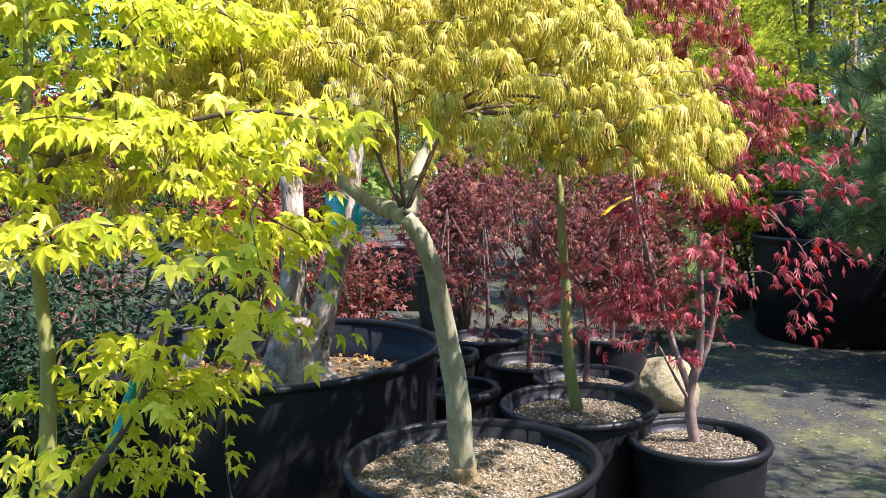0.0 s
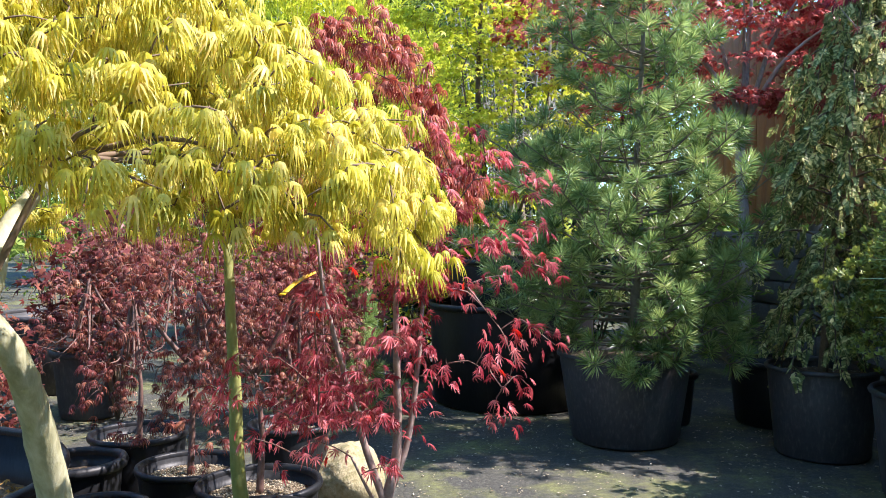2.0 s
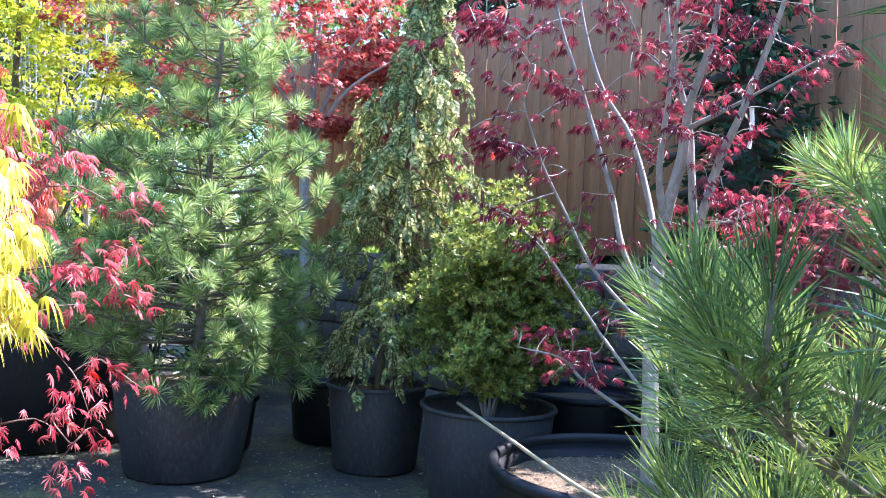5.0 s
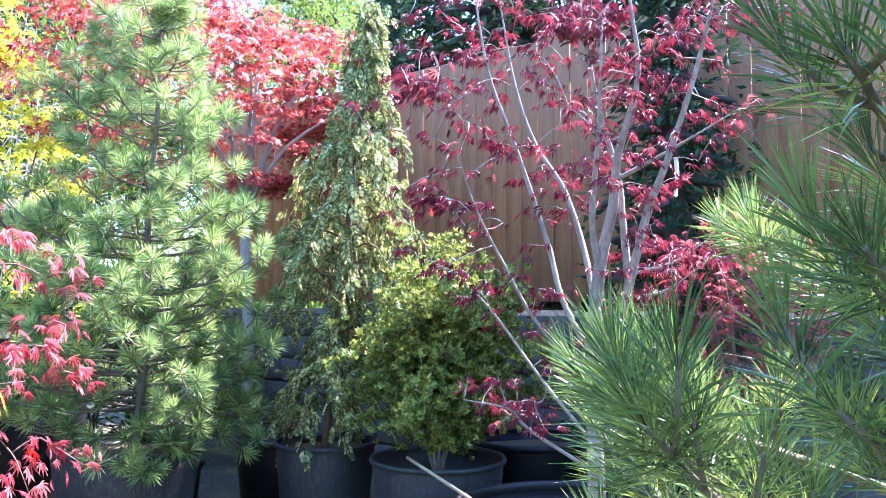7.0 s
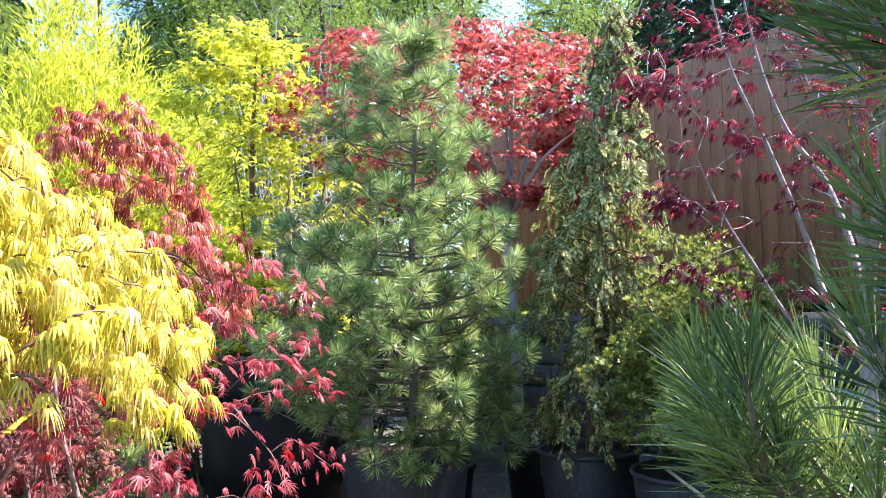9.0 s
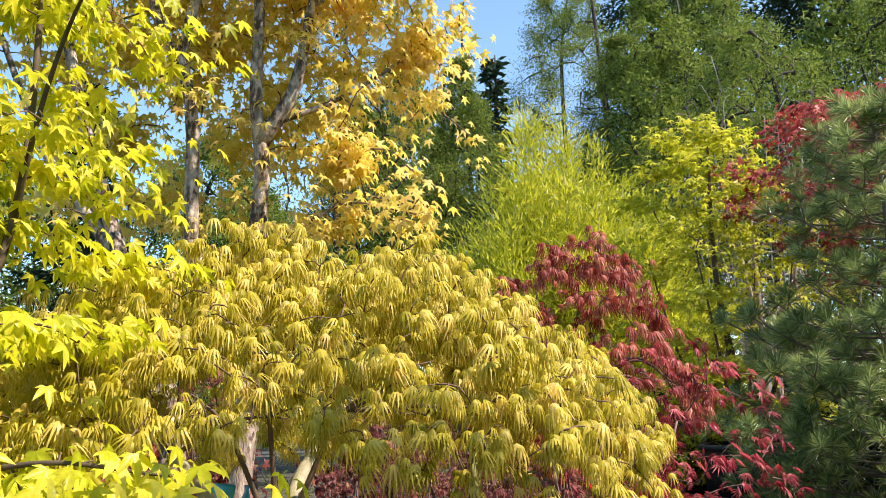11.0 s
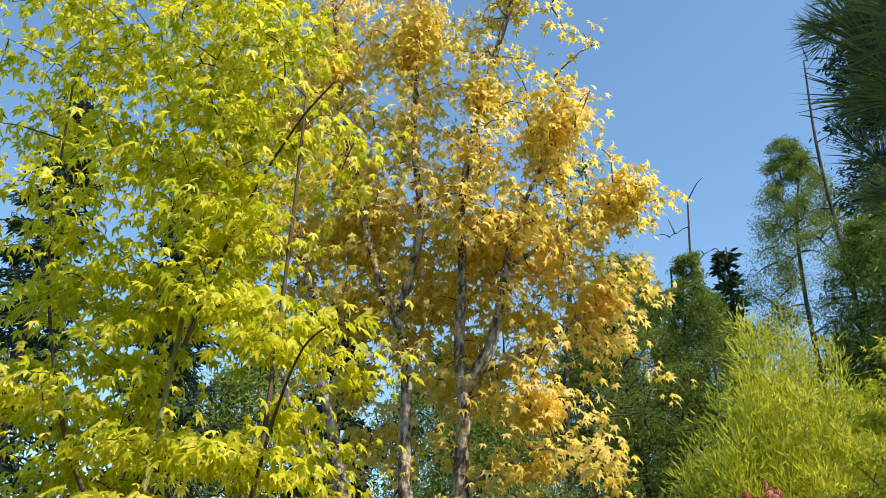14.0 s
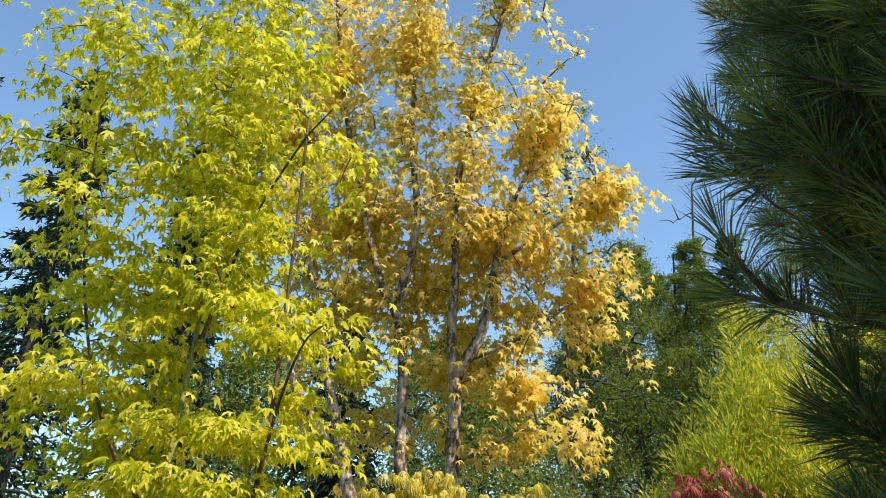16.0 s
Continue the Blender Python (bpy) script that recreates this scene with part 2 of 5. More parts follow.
def ground_mat():
    m, nt, bs = mat_new("worn_asphalt")
    big = tex_noise(nt, 0.55, 6, 0.65)
    fine = tex_noise(nt, 55, 5, 0.7)
    grit = tex_noise(nt, 240, 2, 0.5)
    base = ramp(nt, fine, [(0.25, (0.013, 0.0125, 0.0115)), (0.5, (0.034, 0.033, 0.028)), (0.75, (0.13, 0.124, 0.10))])
    moss = ramp(nt, tex_noise(nt, 30, 4), [(0.3, (0.09, 0.10, 0.02)), (0.7, (0.26, 0.27, 0.07))])
    mask = ramp(nt, tex_noise(nt, 1.7, 6, 0.7), [(0.48, (0, 0, 0)), (0.66, (0.6, 0.6, 0.6))])
    col = mix(nt, ramp(nt, big, [(0.3, (0.0, 0.0, 0.0)), (0.7, (0.7, 0.7, 0.7))]), base, (0.050, 0.049, 0.037))
    col = mix(nt, mask, col, moss)
    col = mix(nt, 0.6, col, ramp(nt, grit, [(0.35, (0.45, 0.45, 0.45)), (0.7, (1.6, 1.6, 1.55))]), "MULTIPLY")
    nt.links.new(col, bs.inputs["Base Color"])
    bs.inputs["Roughness"].default_value = 0.92
    bump(nt, bs, mix(nt, 0.5, fine, grit), 0.6, 0.01)
    return m


M_GROUND = ground_mat()

# ---- mesh helpers ----


def raw_mesh(name, V, F, mat, smooth=False):
    V, F = np.asarray(V, np.float32), np.asarray(F, np.int32)
    me = bpy.data.meshes.new(name)
    me.vertices.add(len(V))
    me.vertices.foreach_set("co", V.ravel())
    k = F.shape[1]
    me.loops.add(F.size)
    me.loops.foreach_set("vertex_index", F.ravel())
    me.polygons.add(len(F))
    me.polygons.foreach_set("loop_start", np.arange(0, F.size, k, dtype=np.int32))
    if smooth:
        me.polygons.foreach_set("use_smooth", np.ones(len(F), bool))
    me.materials.append(mat)
    me.update(calc_edges=True)
    return me


def part(name, VF, mat, parent=None, label="", smooth=False, kind=""):
    ob = new(name, raw_mesh(name, VF[0], VF[1], mat, smooth))
    if parent is not None:
        ob.parent = parent
    return tagged(ob, label=label, kind=kind)


def thing(name, at, label, category, group="", kind=""):
    ob = new(name)
    ob.location = at
    ob.empty_display_size = 0.1
    return tagged(ob, label, category, group, kind)


def join(*vfs):
    Vs, Fs, n = [], [], 0
    for V, F in vfs:
        Vs.append(np.asarray(V, float).reshape(-1, 3))
        Fs.append(np.asarray(F, int) + n)
        n += len(Vs[-1])
    return np.vstack(Vs), np.vstack(Fs)


def smooth_line(pts, n=5):
    """Catmull-Rom through the points."""
    p = np.asarray(pts, float)
    if len(p) < 3:
        return np.stack([p[0] + (p[-1] - p[0]) * t for t in np.linspace(0, 1, n + 1)])
    q = np.vstack([2 * p[0] - p[1], p, 2 * p[-1] - p[-2]])
    out = []
    for i in range(1, len(q) - 2):
        for t in np.arange(n) / n:
            a, b, c, d = q[i - 1], q[i], q[i + 1], q[i + 2]
            out.append(0.5 * (2 * b + (c - a) * t + (2 * a - 5 * b + 4 * c - d) * t * t + (3 * b - a - 3 * c + d) * t ** 3))
    out.append(p[-1])
    return np.array(out)


def tube(line, r0, r1, sides=7, lump=0.0, seed=0, power=1.0):
    """A tapered, capped tube along a line; lump: uneven girth."""
    L = np.asarray(line, float)
    n = len(L)
    d = np.gradient(L, axis=0)
    d /= np.linalg.norm(d, axis=1)[:, None] + 1e-9
    ref = np.where(np.abs(d[:, 2:3]) > 0.9, [[1.0, 0, 0]], [[0, 0, 1.0]])
    a = np.cross(d, np.array([0.3, 1.0, 0.15]) if np.abs(d[:, 1]).mean() < 0.8 else np.array([1.0, 0.2, 0.1]))
    a /= np.linalg.norm(a, axis=1)[:, None] + 1e-9
    b = np.cross(d, a)
    t = np.linspace(0, 1, n) ** power
    r = r0 + (r1 - r0) * t
    ang = np.linspace(0, 2 * np.pi, sides, endpoint=False)
    lr = np.random.default_rng(seed)
    R = r[:, None] * (1 + lump * lr.normal(size=(n, sides)) * 0.5 + lump * np.sin(ang * 2 + np.linspace(0, 5, n)[:, None]))
    V = L[:, None] + R[..., None] * (np.cos(ang)[None, :, None] * a[:, None] + np.sin(ang)[None, :, None] * b[:, None])
    V = V.reshape(-1, 3)
    i, j = np.meshgrid(np.arange(n - 1), np.arange(sides), indexing="ij")
    p00, p01 = i * sides + j, i * sides + (j + 1) % sides
    p10, p11 = p00 + sides, p01 + sides
    F = np.vstack([np.stack([p00, p01, p11], -1).reshape(-1, 3), np.stack([p00, p11, p10], -1).reshape(-1, 3)])
    V = np.vstack([V, L[-1:], L[:1]])
    k = len(V)
    c = np.arange(sides)
    F = np.vstack([F, np.stack([(n - 1) * sides + c, (n - 1) * sides + (c + 1) % sides, np.full(sides, k - 2)], 1),
                   np.stack([(c + 1) % sides, c, np.full(sides, k - 1)], 1)])
    return V, F


def revolve(profile, seg=40, wob=0.0, seed=0):
    """A closed-up surface of revolution about z, a little out of round."""
    P_ = np.asarray(profile, float)
    n = len(P_)
    ang = np.linspace(0, 2 * np.pi, seg, endpoint=False)
    lr = np.random.default_rng(seed)
    ph = lr.uniform(0, 6.28, 3)
    w = 1 + wob * (np.sin(2 * ang + ph[0]) + 0.5 * np.sin(3 * ang + ph[1]) + 0.25 * np.sin(7 * ang + ph[2]))
    V = np.stack([P_[:, 0][:, None] * np.cos(ang) * w, P_[:, 0][:, None] * np.sin(ang) * w, np.repeat(P_[:, 1][:, None], seg, 1)], -1).reshape(-1, 3)
    i, j = np.meshgrid(np.arange(n - 1), np.arange(seg), indexing="ij")
    a, b = i * seg + j, i * seg + (j + 1) % seg
    F = np.vstack([np.stack([a, b, b + seg], -1).reshape(-1, 3), np.stack([a, b + seg, a + seg], -1).reshape(-1, 3)])
    return V, F


def frames(tip, up):
    """Rotation matrices whose y axis is tip and whose z axis leans to up."""
    y = tip / (np.linalg.norm(tip, axis=1)[:, None] + 1e-9)
    x = np.cross(y, up)
    x /= np.linalg.norm(x, axis=1)[:, None] + 1e-9
    z = np.cross(x, y)
    return np.stack([x, y, z], 2)


def scatter(tpl, pos, R, s):
    V0, F0 = tpl
    V = np.einsum("mij,nj->mni", R, V0) * np.asarray(s)[:, None, None] + pos[:, None]
    F = F0[None] + (np.arange(len(pos)) * len(V0))[:, None, None]
    return V.reshape(-1, 3), F.reshape(-1, 3)


def maple_leaf(lobes=7, notch=0.3, width=0.14, spread=118, droop=0.35):
    """A palmate leaf, stalk end at the origin, middle lobe along +y, unit length."""
    V, F = [(0, 0, 0)], []
    an = np.radians(np.linspace(-spread, spread, lobes))
    ln = 1 - 0.5 * (np.abs(np.linspace(-1, 1, lobes)) ** 1.6)
    half = (an[1] - an[0]) / 2

    def pt(a, r, side=0.0):
        return (math.sin(a) * r + math.cos(a) * side, math.cos(a) * r - math.sin(a) * side, -droop * r * r)
    V.append(pt(an[0] - half, notch * 0.5))
    for a, l in zip(an, ln):
        k = len(V)
        V.append(pt(a, l * 0.55, -width * l))
        V.append((pt(a, l)[0], pt(a, l)[1], pt(a, l)[2] - 0.06))
        V.append(pt(a, l * 0.55, width * l))
        V.append(pt(a + half, notch * (0.9 if a < an[-1] else 0.5)))
        F += [(0, k, k - 1), (0, k + 1, k), (0, k + 2, k + 1), (0, k + 3, k + 2)]
    return np.array(V), np.array(F)[:, [0, 2, 1]]


def simple_leaf(lobes=5):
    V, F = [(0, 0, 0)], []
    an = np.radians(np.linspace(-105, 105, lobes))
    ln = 1 - 0.45 * np.abs(np.linspace(-1, 1, lobes)) ** 1.5
    half = (an[1] - an[0]) / 2
    V.append((math.sin(an[0] - half) * 0.2, math.cos(an[0] - half) * 0.2, 0))
    for a, l in zip(an, ln):
        k = len(V)
        V.append((math.sin(a) * l, math.cos(a) * l, -0.4 * l))
        V.append((math.sin(a + half) * 0.36, math.cos(a + half) * 0.36, -0.05))
        F += [(0, k - 1, k), (0, k, k + 1)]
    return np.array(V), np.array(F)


def lace_leaf(lobes=7, w=0.026, spread=100, hang=1.45):
    """A finely cut drooping leaf: narrow side-toothed lobes that arch over and hang."""
    V, F = [(0, 0, 0)], []
    for a in np.radians(np.linspace(-spread, spread, lobes)):
        l = 1 - 0.25 * abs(a) / math.radians(spread)
        base = len(V)
        side = np.array([math.cos(a), -math.sin(a), 0])

        def along(s_):
            r = l * (s_ - 0.38 * s_ * s_) * 0.70
            return np.array([math.sin(a) * r, math.cos(a) * r, -hang * l * s_ ** 1.7 * 0.66 + 0.12 * s_])
        for s_, ww in ((0.30, 1.4), (0.68, 0.8)):
            c = along(s_)
            V += [tuple(c - side * w * ww), tuple(c + side * w * ww)]
        V.append(tuple(along(1.0)))
        b = base
        F += [(0, b + 1, b), (b, b + 1, b + 3), (b, b + 3, b + 2), (b + 2, b + 3, b + 4)]
    return np.array(V), np.array(F)


def needle_tuft(n, length, w, shoot=0.5, lo=12, hi=80, seed=1, curl=0.0):
    """Needles round a shoot along +y, joined along the shoot. Lengths in units of 1."""
    r = np.random.default_rng(seed)
    rings = 6
    V = [np.array([0, -shoot * (1 - k / (rings - 1)), 0]) for k in range(rings)]
    F = []
    for i in range(n):
        s = i / n
        k0 = int(s * (rings - 1) + 0.5)
        th = math.radians(lo + (hi - lo) * (1 - s) ** 0.8 + r.normal() * 7)
        ph = i * 2.39996 + r.normal() * 0.2
        d = np.array([math.sin(th) * math.cos(ph), math.cos(th), math.sin(th) * math.sin(ph)])
        sd = np.cross(d, r.normal(size=3))
        sd = sd / (np.linalg.norm(sd) + 1e-9) * w
        l = length * r.uniform(0.8, 1.08)
        m = V[k0] + d * l * 0.5
        k = len(V)
        V += [m - sd, m + sd, V[k0] + d * l + np.array([0, -curl * l, 0])]
        F += [(k0, k, k + 1), (k, k + 2, k + 1)]
    return np.array(V), np.array(F)


def twig_net(S, C, r0=0.004, r1=0.0012, sides=4, lift=0.1, seed=0):
    """Thin twigs that join each clump centre in C to the skeleton S or to an earlier twig: returns the mesh and each clump's twig line."""
    lr = np.random.default_rng(seed)
    S = np.asarray(S, float)
    C = np.asarray(C, float)
    d0 = np.array([((S - c) ** 2).sum(1).min() for c in C])
    lines, out = [None] * len(C), []
    pts = S.copy()
    for k in np.argsort(d0):
        c = C[k]
        j = np.argmin(((pts - c) ** 2).sum(1) + 0.02 * np.maximum(0, pts[:, 2] - c[2]))
        a = pts[j]
        dist = np.linalg.norm(c - a)
        m = (a + c) / 2 + np.array([0, 0, lift * dist]) + lr.normal(size=3) * 0.06 * dist
        line = smooth_line([a, m, c], 2)
        lines[k] = line
        out.append(tube(line, r0 * min(1.0, 0.5 + dist * 2), r1, 3 if sides == 4 else sides))
        pts = np.vstack([pts, line[1:]])
    return join(*out), lines


def leaves_on(lines, per, tpl, size, spread, seed, pitch=(-0.9, -0.1), outward=None, jit=0.35, tail=0.45, flat=1.0, rnd=0.7):
    """Leaves along the outer part of each twig, blades hanging outwards."""
    lr = np.random.default_rng(seed)
    pos, tip = [], []
    for line in lines:
        n = max(1, lr.poisson(per))
        t = lr.uniform(1 - tail, 1.0, n)
        idx = t * (len(line) - 1)
        lo = np.minimum(idx.astype(int), len(line) - 2)
        p = line[lo] + (line[lo + 1] - line[lo]) * (idx - lo)[:, None]
        ax = line[-1] - line[0]
        ax = ax / (np.linalg.norm(ax) + 1e-9)
        if outward is not None:
            o = line[-1] - outward
            ax = ax * 0.5 + o / (np.linalg.norm(o) + 1e-9)
        off = lr.normal(size=(n, 3)) * spread * np.array([1, 1, flat])
        d = ax * np.array([1, 1, 0.2]) + lr.normal(size=(n, 3)) * rnd + off / (spread + 1e-9) * 0.35
        d[:, 2] = 0
        d /= np.linalg.norm(d, axis=1)[:, None] + 1e-9
        pz = lr.uniform(pitch[0], pitch[1], n)
        d = d * np.cos(pz)[:, None]
        d[:, 2] = np.sin(pz)
        pos.append(p + off)
        tip.append(d)
    pos, tip = np.vstack(pos), np.vstack(tip)
    up = np.tile([0, 0, 1.0], (len(pos), 1)) + lr.normal(size=(len(pos), 3)) * jit
    sz = size * lr.uniform(0.65, 1.2, len(pos))
    return pos, frames(tip, up), sz


def blob(n, c, r, seed, shell=0.35, low=-1.0):
    """Points in an ellipsoid, denser towards its skin."""
    lr = np.random.default_rng(seed)
    d = lr.normal(size=(n * 3, 3))
    d /= np.linalg.norm(d, axis=1)[:, None]
    d = d[d[:, 2] > low][:n]
    rad = 1 - shell * lr.uniform(0, 1, len(d)) ** 1.3 * 1.6
    return np.asarray(c) + d * np.clip(rad, 0.15, 1)[:, None] * np.asarray(r)


def off(VF, o):
    return VF[0] - np.asarray(o), VF[1]


# ---- setting ----
gx = np.concatenate([[-400, -120, -40], np.linspace(-12, 14, 70), [40, 120, 400]])
GX, GY = np.meshgrid(gx, gx + 2, indexing="ij")
GZ = np.zeros_like(GX)
inner = (np.abs(GX) < 13) & (np.abs(GY) < 15)
GZ[inner] = np.array([noise.noise(Vector((x * 0.7, y * 0.7, 0))) * 0.008 for x, y in zip(GX[inner], GY[inner])])
GZ -= 0.006
n_ = len(gx)
ii, jj = np.meshgrid(np.arange(n_ - 1), np.arange(n_ - 1), indexing="ij")
q = ii * n_ + jj
ground = part("ground", (np.stack([GX, GY, GZ], -1).reshape(-1, 3), np.stack([q.ravel(), (q + n_).ravel(), (q + n_ + 1).ravel(), (q + 1).ravel()], 1)), M_GROUND)
tagged(ground, "worn grey asphalt yard with moss and grit", "ground", kind="structure")


def box(c, s, bev=0.0):
    bm = bmesh.new()
    bmesh.ops.create_cube(bm, size=1)
    for v in bm.verts:
        v.co = Vector(c) + Vector((v.co.x * s[0], v.co.y * s[1], v.co.z * s[2]))
    if bev:
        bmesh.ops.bevel(bm, geom=bm.edges[:], offset=bev, segments=1, affect="EDGES")
    bmesh.ops.triangulate(bm, faces=bm.faces[:])
    V = np.array([v.co[:] for v in bm.verts])
    F = np.array([[v.index for v in f.verts] for f in bm.faces])
    bm.free()
    return V, F


# ---- pots ----


def pot_parts(parent, r, h, mat=None, seed=0, soil=0.06, taper=0.84, lip=0.012, chips=0, wob=0.006, soil_mat=None, chip_size=0.0044):
    """A nursery pot about the parent's origin: tapered wall, rolled lip, soil and chips."""
    mat = mat or M_POT
    rb = r * taper
    wall = [(0.001, 0.0), (rb * 0.96, 0.0), (rb, 0.012), (rb + (r - rb) * 0.5, h * 0.5), (r - 0.004, h - lip * 2.2),
            (r - 0.010, h - 0.006), (r - 0.018, h - soil - 0.02), (rb * 0.9, 0.03)]
    body = part("pot", revolve(wall, 44, wob, seed), mat, parent, smooth=False)
    rim = [(r - 0.006, h - lip * 2.2), (r + lip * 0.7, h - lip * 2.0), (r + lip, h - lip), (r + lip * 0.6, h - 0.002), (r - lip * 0.4, h), (r - lip, h - lip * 0.7), (r - 0.012, h - lip * 1.8)]
    part("rim", revolve(rim, 44, wob, seed), mat, body, smooth=True)
    lr = np.random.default_rng(seed + 50)
    rs = r - 0.02
    m = 14
    rad = np.linspace(0.002, rs, m)
    V, F = revolve([(a, h - soil + 0.012 * (1 - (a / rs) ** 2)) for a in rad], 40, wob, seed)
    V[:, 2] += lr.normal(size=len(V)) * 0.003
    part("soil", (V, F), soil_mat or M_SOIL, parent, "bark mulch and soil")
    if chips:
        a, rr = lr.uniform(0, 6.28, chips), rs * 0.98 * np.sqrt(lr.uniform(0, 1, chips))
        pos = np.stack([rr * np.cos(a), rr * np.sin(a), h - soil + 0.012 * (1 - (rr / rs) ** 2) + lr.uniform(0, 0.006, chips)], 1)
        tip = lr.normal(size=(chips, 3)) * [1, 1, 0.3]
        up = np.tile([0, 0, 1.0], (chips, 1)) + lr.normal(size=(chips, 3)) * 0.5
        part("mulch", scatter(CHIP, pos, frames(tip, up), chip_size * lr.uniform(0.4, 1.5, chips)), M_CHIP, parent, "pale wood chips", kind="stuff")
    return body


CHIP = (np.array([(-0.35, -1, 0), (0.35, -1, 0.1), (0.45, 1, 0), (-0.25, 1, 0.12), (0, 0, 0.4)], float), np.array([(0, 1, 4), (1, 2, 4), (2, 3, 4), (3, 0, 4), (0, 2, 1), (0, 3, 2)]))

# ---- golden laceleaf maple in the front pot ----
LACE = lace_leaf(8, 0.030, 96, 1.55)
LACE_S = lace_leaf(6, 0.036, 75, 1.1)
MAPLE7 = maple_leaf(5, 0.40, 0.18, 98, 0.42)
MAPLE5 = simple_leaf(5)
MAPLE7N = maple_leaf(7, 0.13, 0.058, 84, 0.5)


def world_parts(t, items):
    """Parts given in world places, under a thing that stands at t.location."""
    o = np.array(t.location)
    return [part(nm, off(vf, o), mt, t, lb, sm, kd) for nm, vf, mt, lb, sm, kd in items]


def laceleaf_tree(at, pot_r, pot_h, trunk, limbs, centre, radii, top, rim, clumps, per, size, leaf_mat_, bark, label, seed, twig=M_TWIG, chips=900, r0=0.03, tpl=None, layers=3, bed=None, skirt=2.2, bare=None):
    t = thing("potted_maple", at, label, "tree")
    pot_parts(t, pot_r, pot_h, seed=seed, chips=chips, soil_mat=bed)
    tl = smooth_line(trunk, 6)
    items = [("trunk", tube(tl, r0, r0 * 0.62, 12, 0.07, seed), bark, "", True, "")]
    skel = [tl[len(tl) // 2:]]
    for k, (pts, a, b) in enumerate(limbs):
        l = smooth_line(pts, 6)
        skel.append(l)
        items.append(("limb", tube(l, a, b, 9, 0.08, seed + k), bark, "", True, ""))
    lr = np.random.default_rng(seed)
    heads = [l[-1] for l in skel]
    nb = 13
    for k in range(nb):
        a = k / nb * 6.283 + lr.normal() * 0.15
        ends = np.array([centre[0] + radii[0] * 0.7 * math.cos(a), centre[1] + radii[1] * 0.7 * math.sin(a), rim + (top - rim) * 0.12])
        h = heads[int(np.argmin([np.hypot(*(hh - ends)[:2]) for hh in heads]))]
        mid = (h + ends) / 2
        mid[2] = rim + (top - rim) * lr.uniform(0.12, 0.3)
        l = smooth_line([h, mid, ends], 6)
        skel.append(l)
        items.append(("limb", tube(l, 0.006, 0.002, 6, 0.1, k), twig, "", True, ""))
    S_ = np.vstack(skel)
    n = clumps
    a = lr.uniform(0, 6.283, n)
    rho = np.sqrt(lr.uniform(0, 1, n))
    wob = 1 + 0.10 * np.sin(3 * a + seed) + 0.06 * np.sin(7 * a + 1)
    lay = lr.integers(0, layers, n)
    C = np.stack([centre[0] + radii[0] * rho * np.cos(a) * wob, centre[1] + radii[1] * rho * np.sin(a) * wob,
                  top - (top - rim) * rho ** skirt - lay * 0.055 + lr.normal(size=n) * 0.02], 1)
    lump = np.array([noise.noise(Vector((c[0] * 5.5, c[1] * 5.5, seed * 1.7))) for c in C])
    C[:, 2] += lump * 0.075
    C = C[lump + lr.normal(size=n) * 0.12 > -0.42]
    if bare:   # an opening in the skirt where the fork shows
        C = C[~((C[:, 0] > bare[0]) & (C[:, 0] < bare[1]) & (C[:, 1] < bare[2]) & (C[:, 2] < bare[3]))]
    net, lines = twig_net(S_, C, 0.0035, 0.001, 4, 0.12, seed)
    items.append(("branchwork", net, twig, "", True, "stuff"))
    pos, R, sz = leaves_on(lines, per, tpl or LACE, size, size * 0.28, seed, (-0.45, 0.25), np.array([centre[0], centre[1], rim - 0.3]), 0.25, 0.22, 0.5, 1.5)
    items.append(("crown", scatter(tpl or LACE, pos, R, sz), leaf_mat_, "", False, "stuff"))
    world_parts(t, items)
    return t


laceleaf_tree((0.124, 2.470, 0), 0.325, 0.50,
              [(0.110, 2.422, 0.428), (0.104, 2.383, 0.684), (0.089, 2.346, 0.834), (0.077, 2.269, 0.995), (0.063, 2.215, 1.079), (0.033, 2.169, 1.143)],
              [([(0.033, 2.169, 1.143), (-0.049, 2.219, 1.167), (-0.141, 2.308, 1.213), (-0.274, 2.441, 1.303)], 0.021, 0.012),
               ([(0.036, 2.179, 1.143), (0.046, 2.199, 1.194), (0.049, 2.258, 1.251), (0.076, 2.330, 1.318), (0.099, 2.441, 1.382)], 0.021, 0.012)],
              (-0.05, 2.60), (0.80, 0.80), 1.76, 1.31, 1900, 6.0, 0.053, M_LACE, M_BARK,
              "golden-green laceleaf maple with a domed weeping crown, potted", 3, chips=9000, r0=0.031, bed=M_STRAWSOIL, bare=(-0.19, 0.11, 2.33, 1.35), tpl=LACE)
front = bpy.data.objects["potted_maple"]
part("moss_collar", off(tube(smooth_line([(0.112, 2.425, 0.424), (0.111, 2.421, 0.453), (0.110, 2.415, 0.498)], 4), 0.047, 0.033, 14, 0.12, 5), front.location), M_STRAWSOIL, front, "brown moss round the trunk foot", True)
laceleaf_tree((0.397, 3.139, 0), 0.255, 0.46,
              [(0.395, 3.182, 0.403), (0.366, 3.173, 0.586), (0.360, 3.164, 0.820), (0.351, 3.158, 0.993), (0.344, 3.170, 1.221)],
              [([(0.344, 3.170, 1.221), (0.483, 3.284, 1.388), (0.794, 3.440, 1.473)], 0.014, 0.007)],
              (0.70, 3.445), (0.44, 0.42), 1.92, 1.36, 270, 4.4, 0.060, M_RUST, M_GREENBARK,
              "rusty red laceleaf maple, slim green trunk, black pot", 5, M_REDTWIG, 3600, 0.021)

# ---- upright crimson maple in the small pot ----


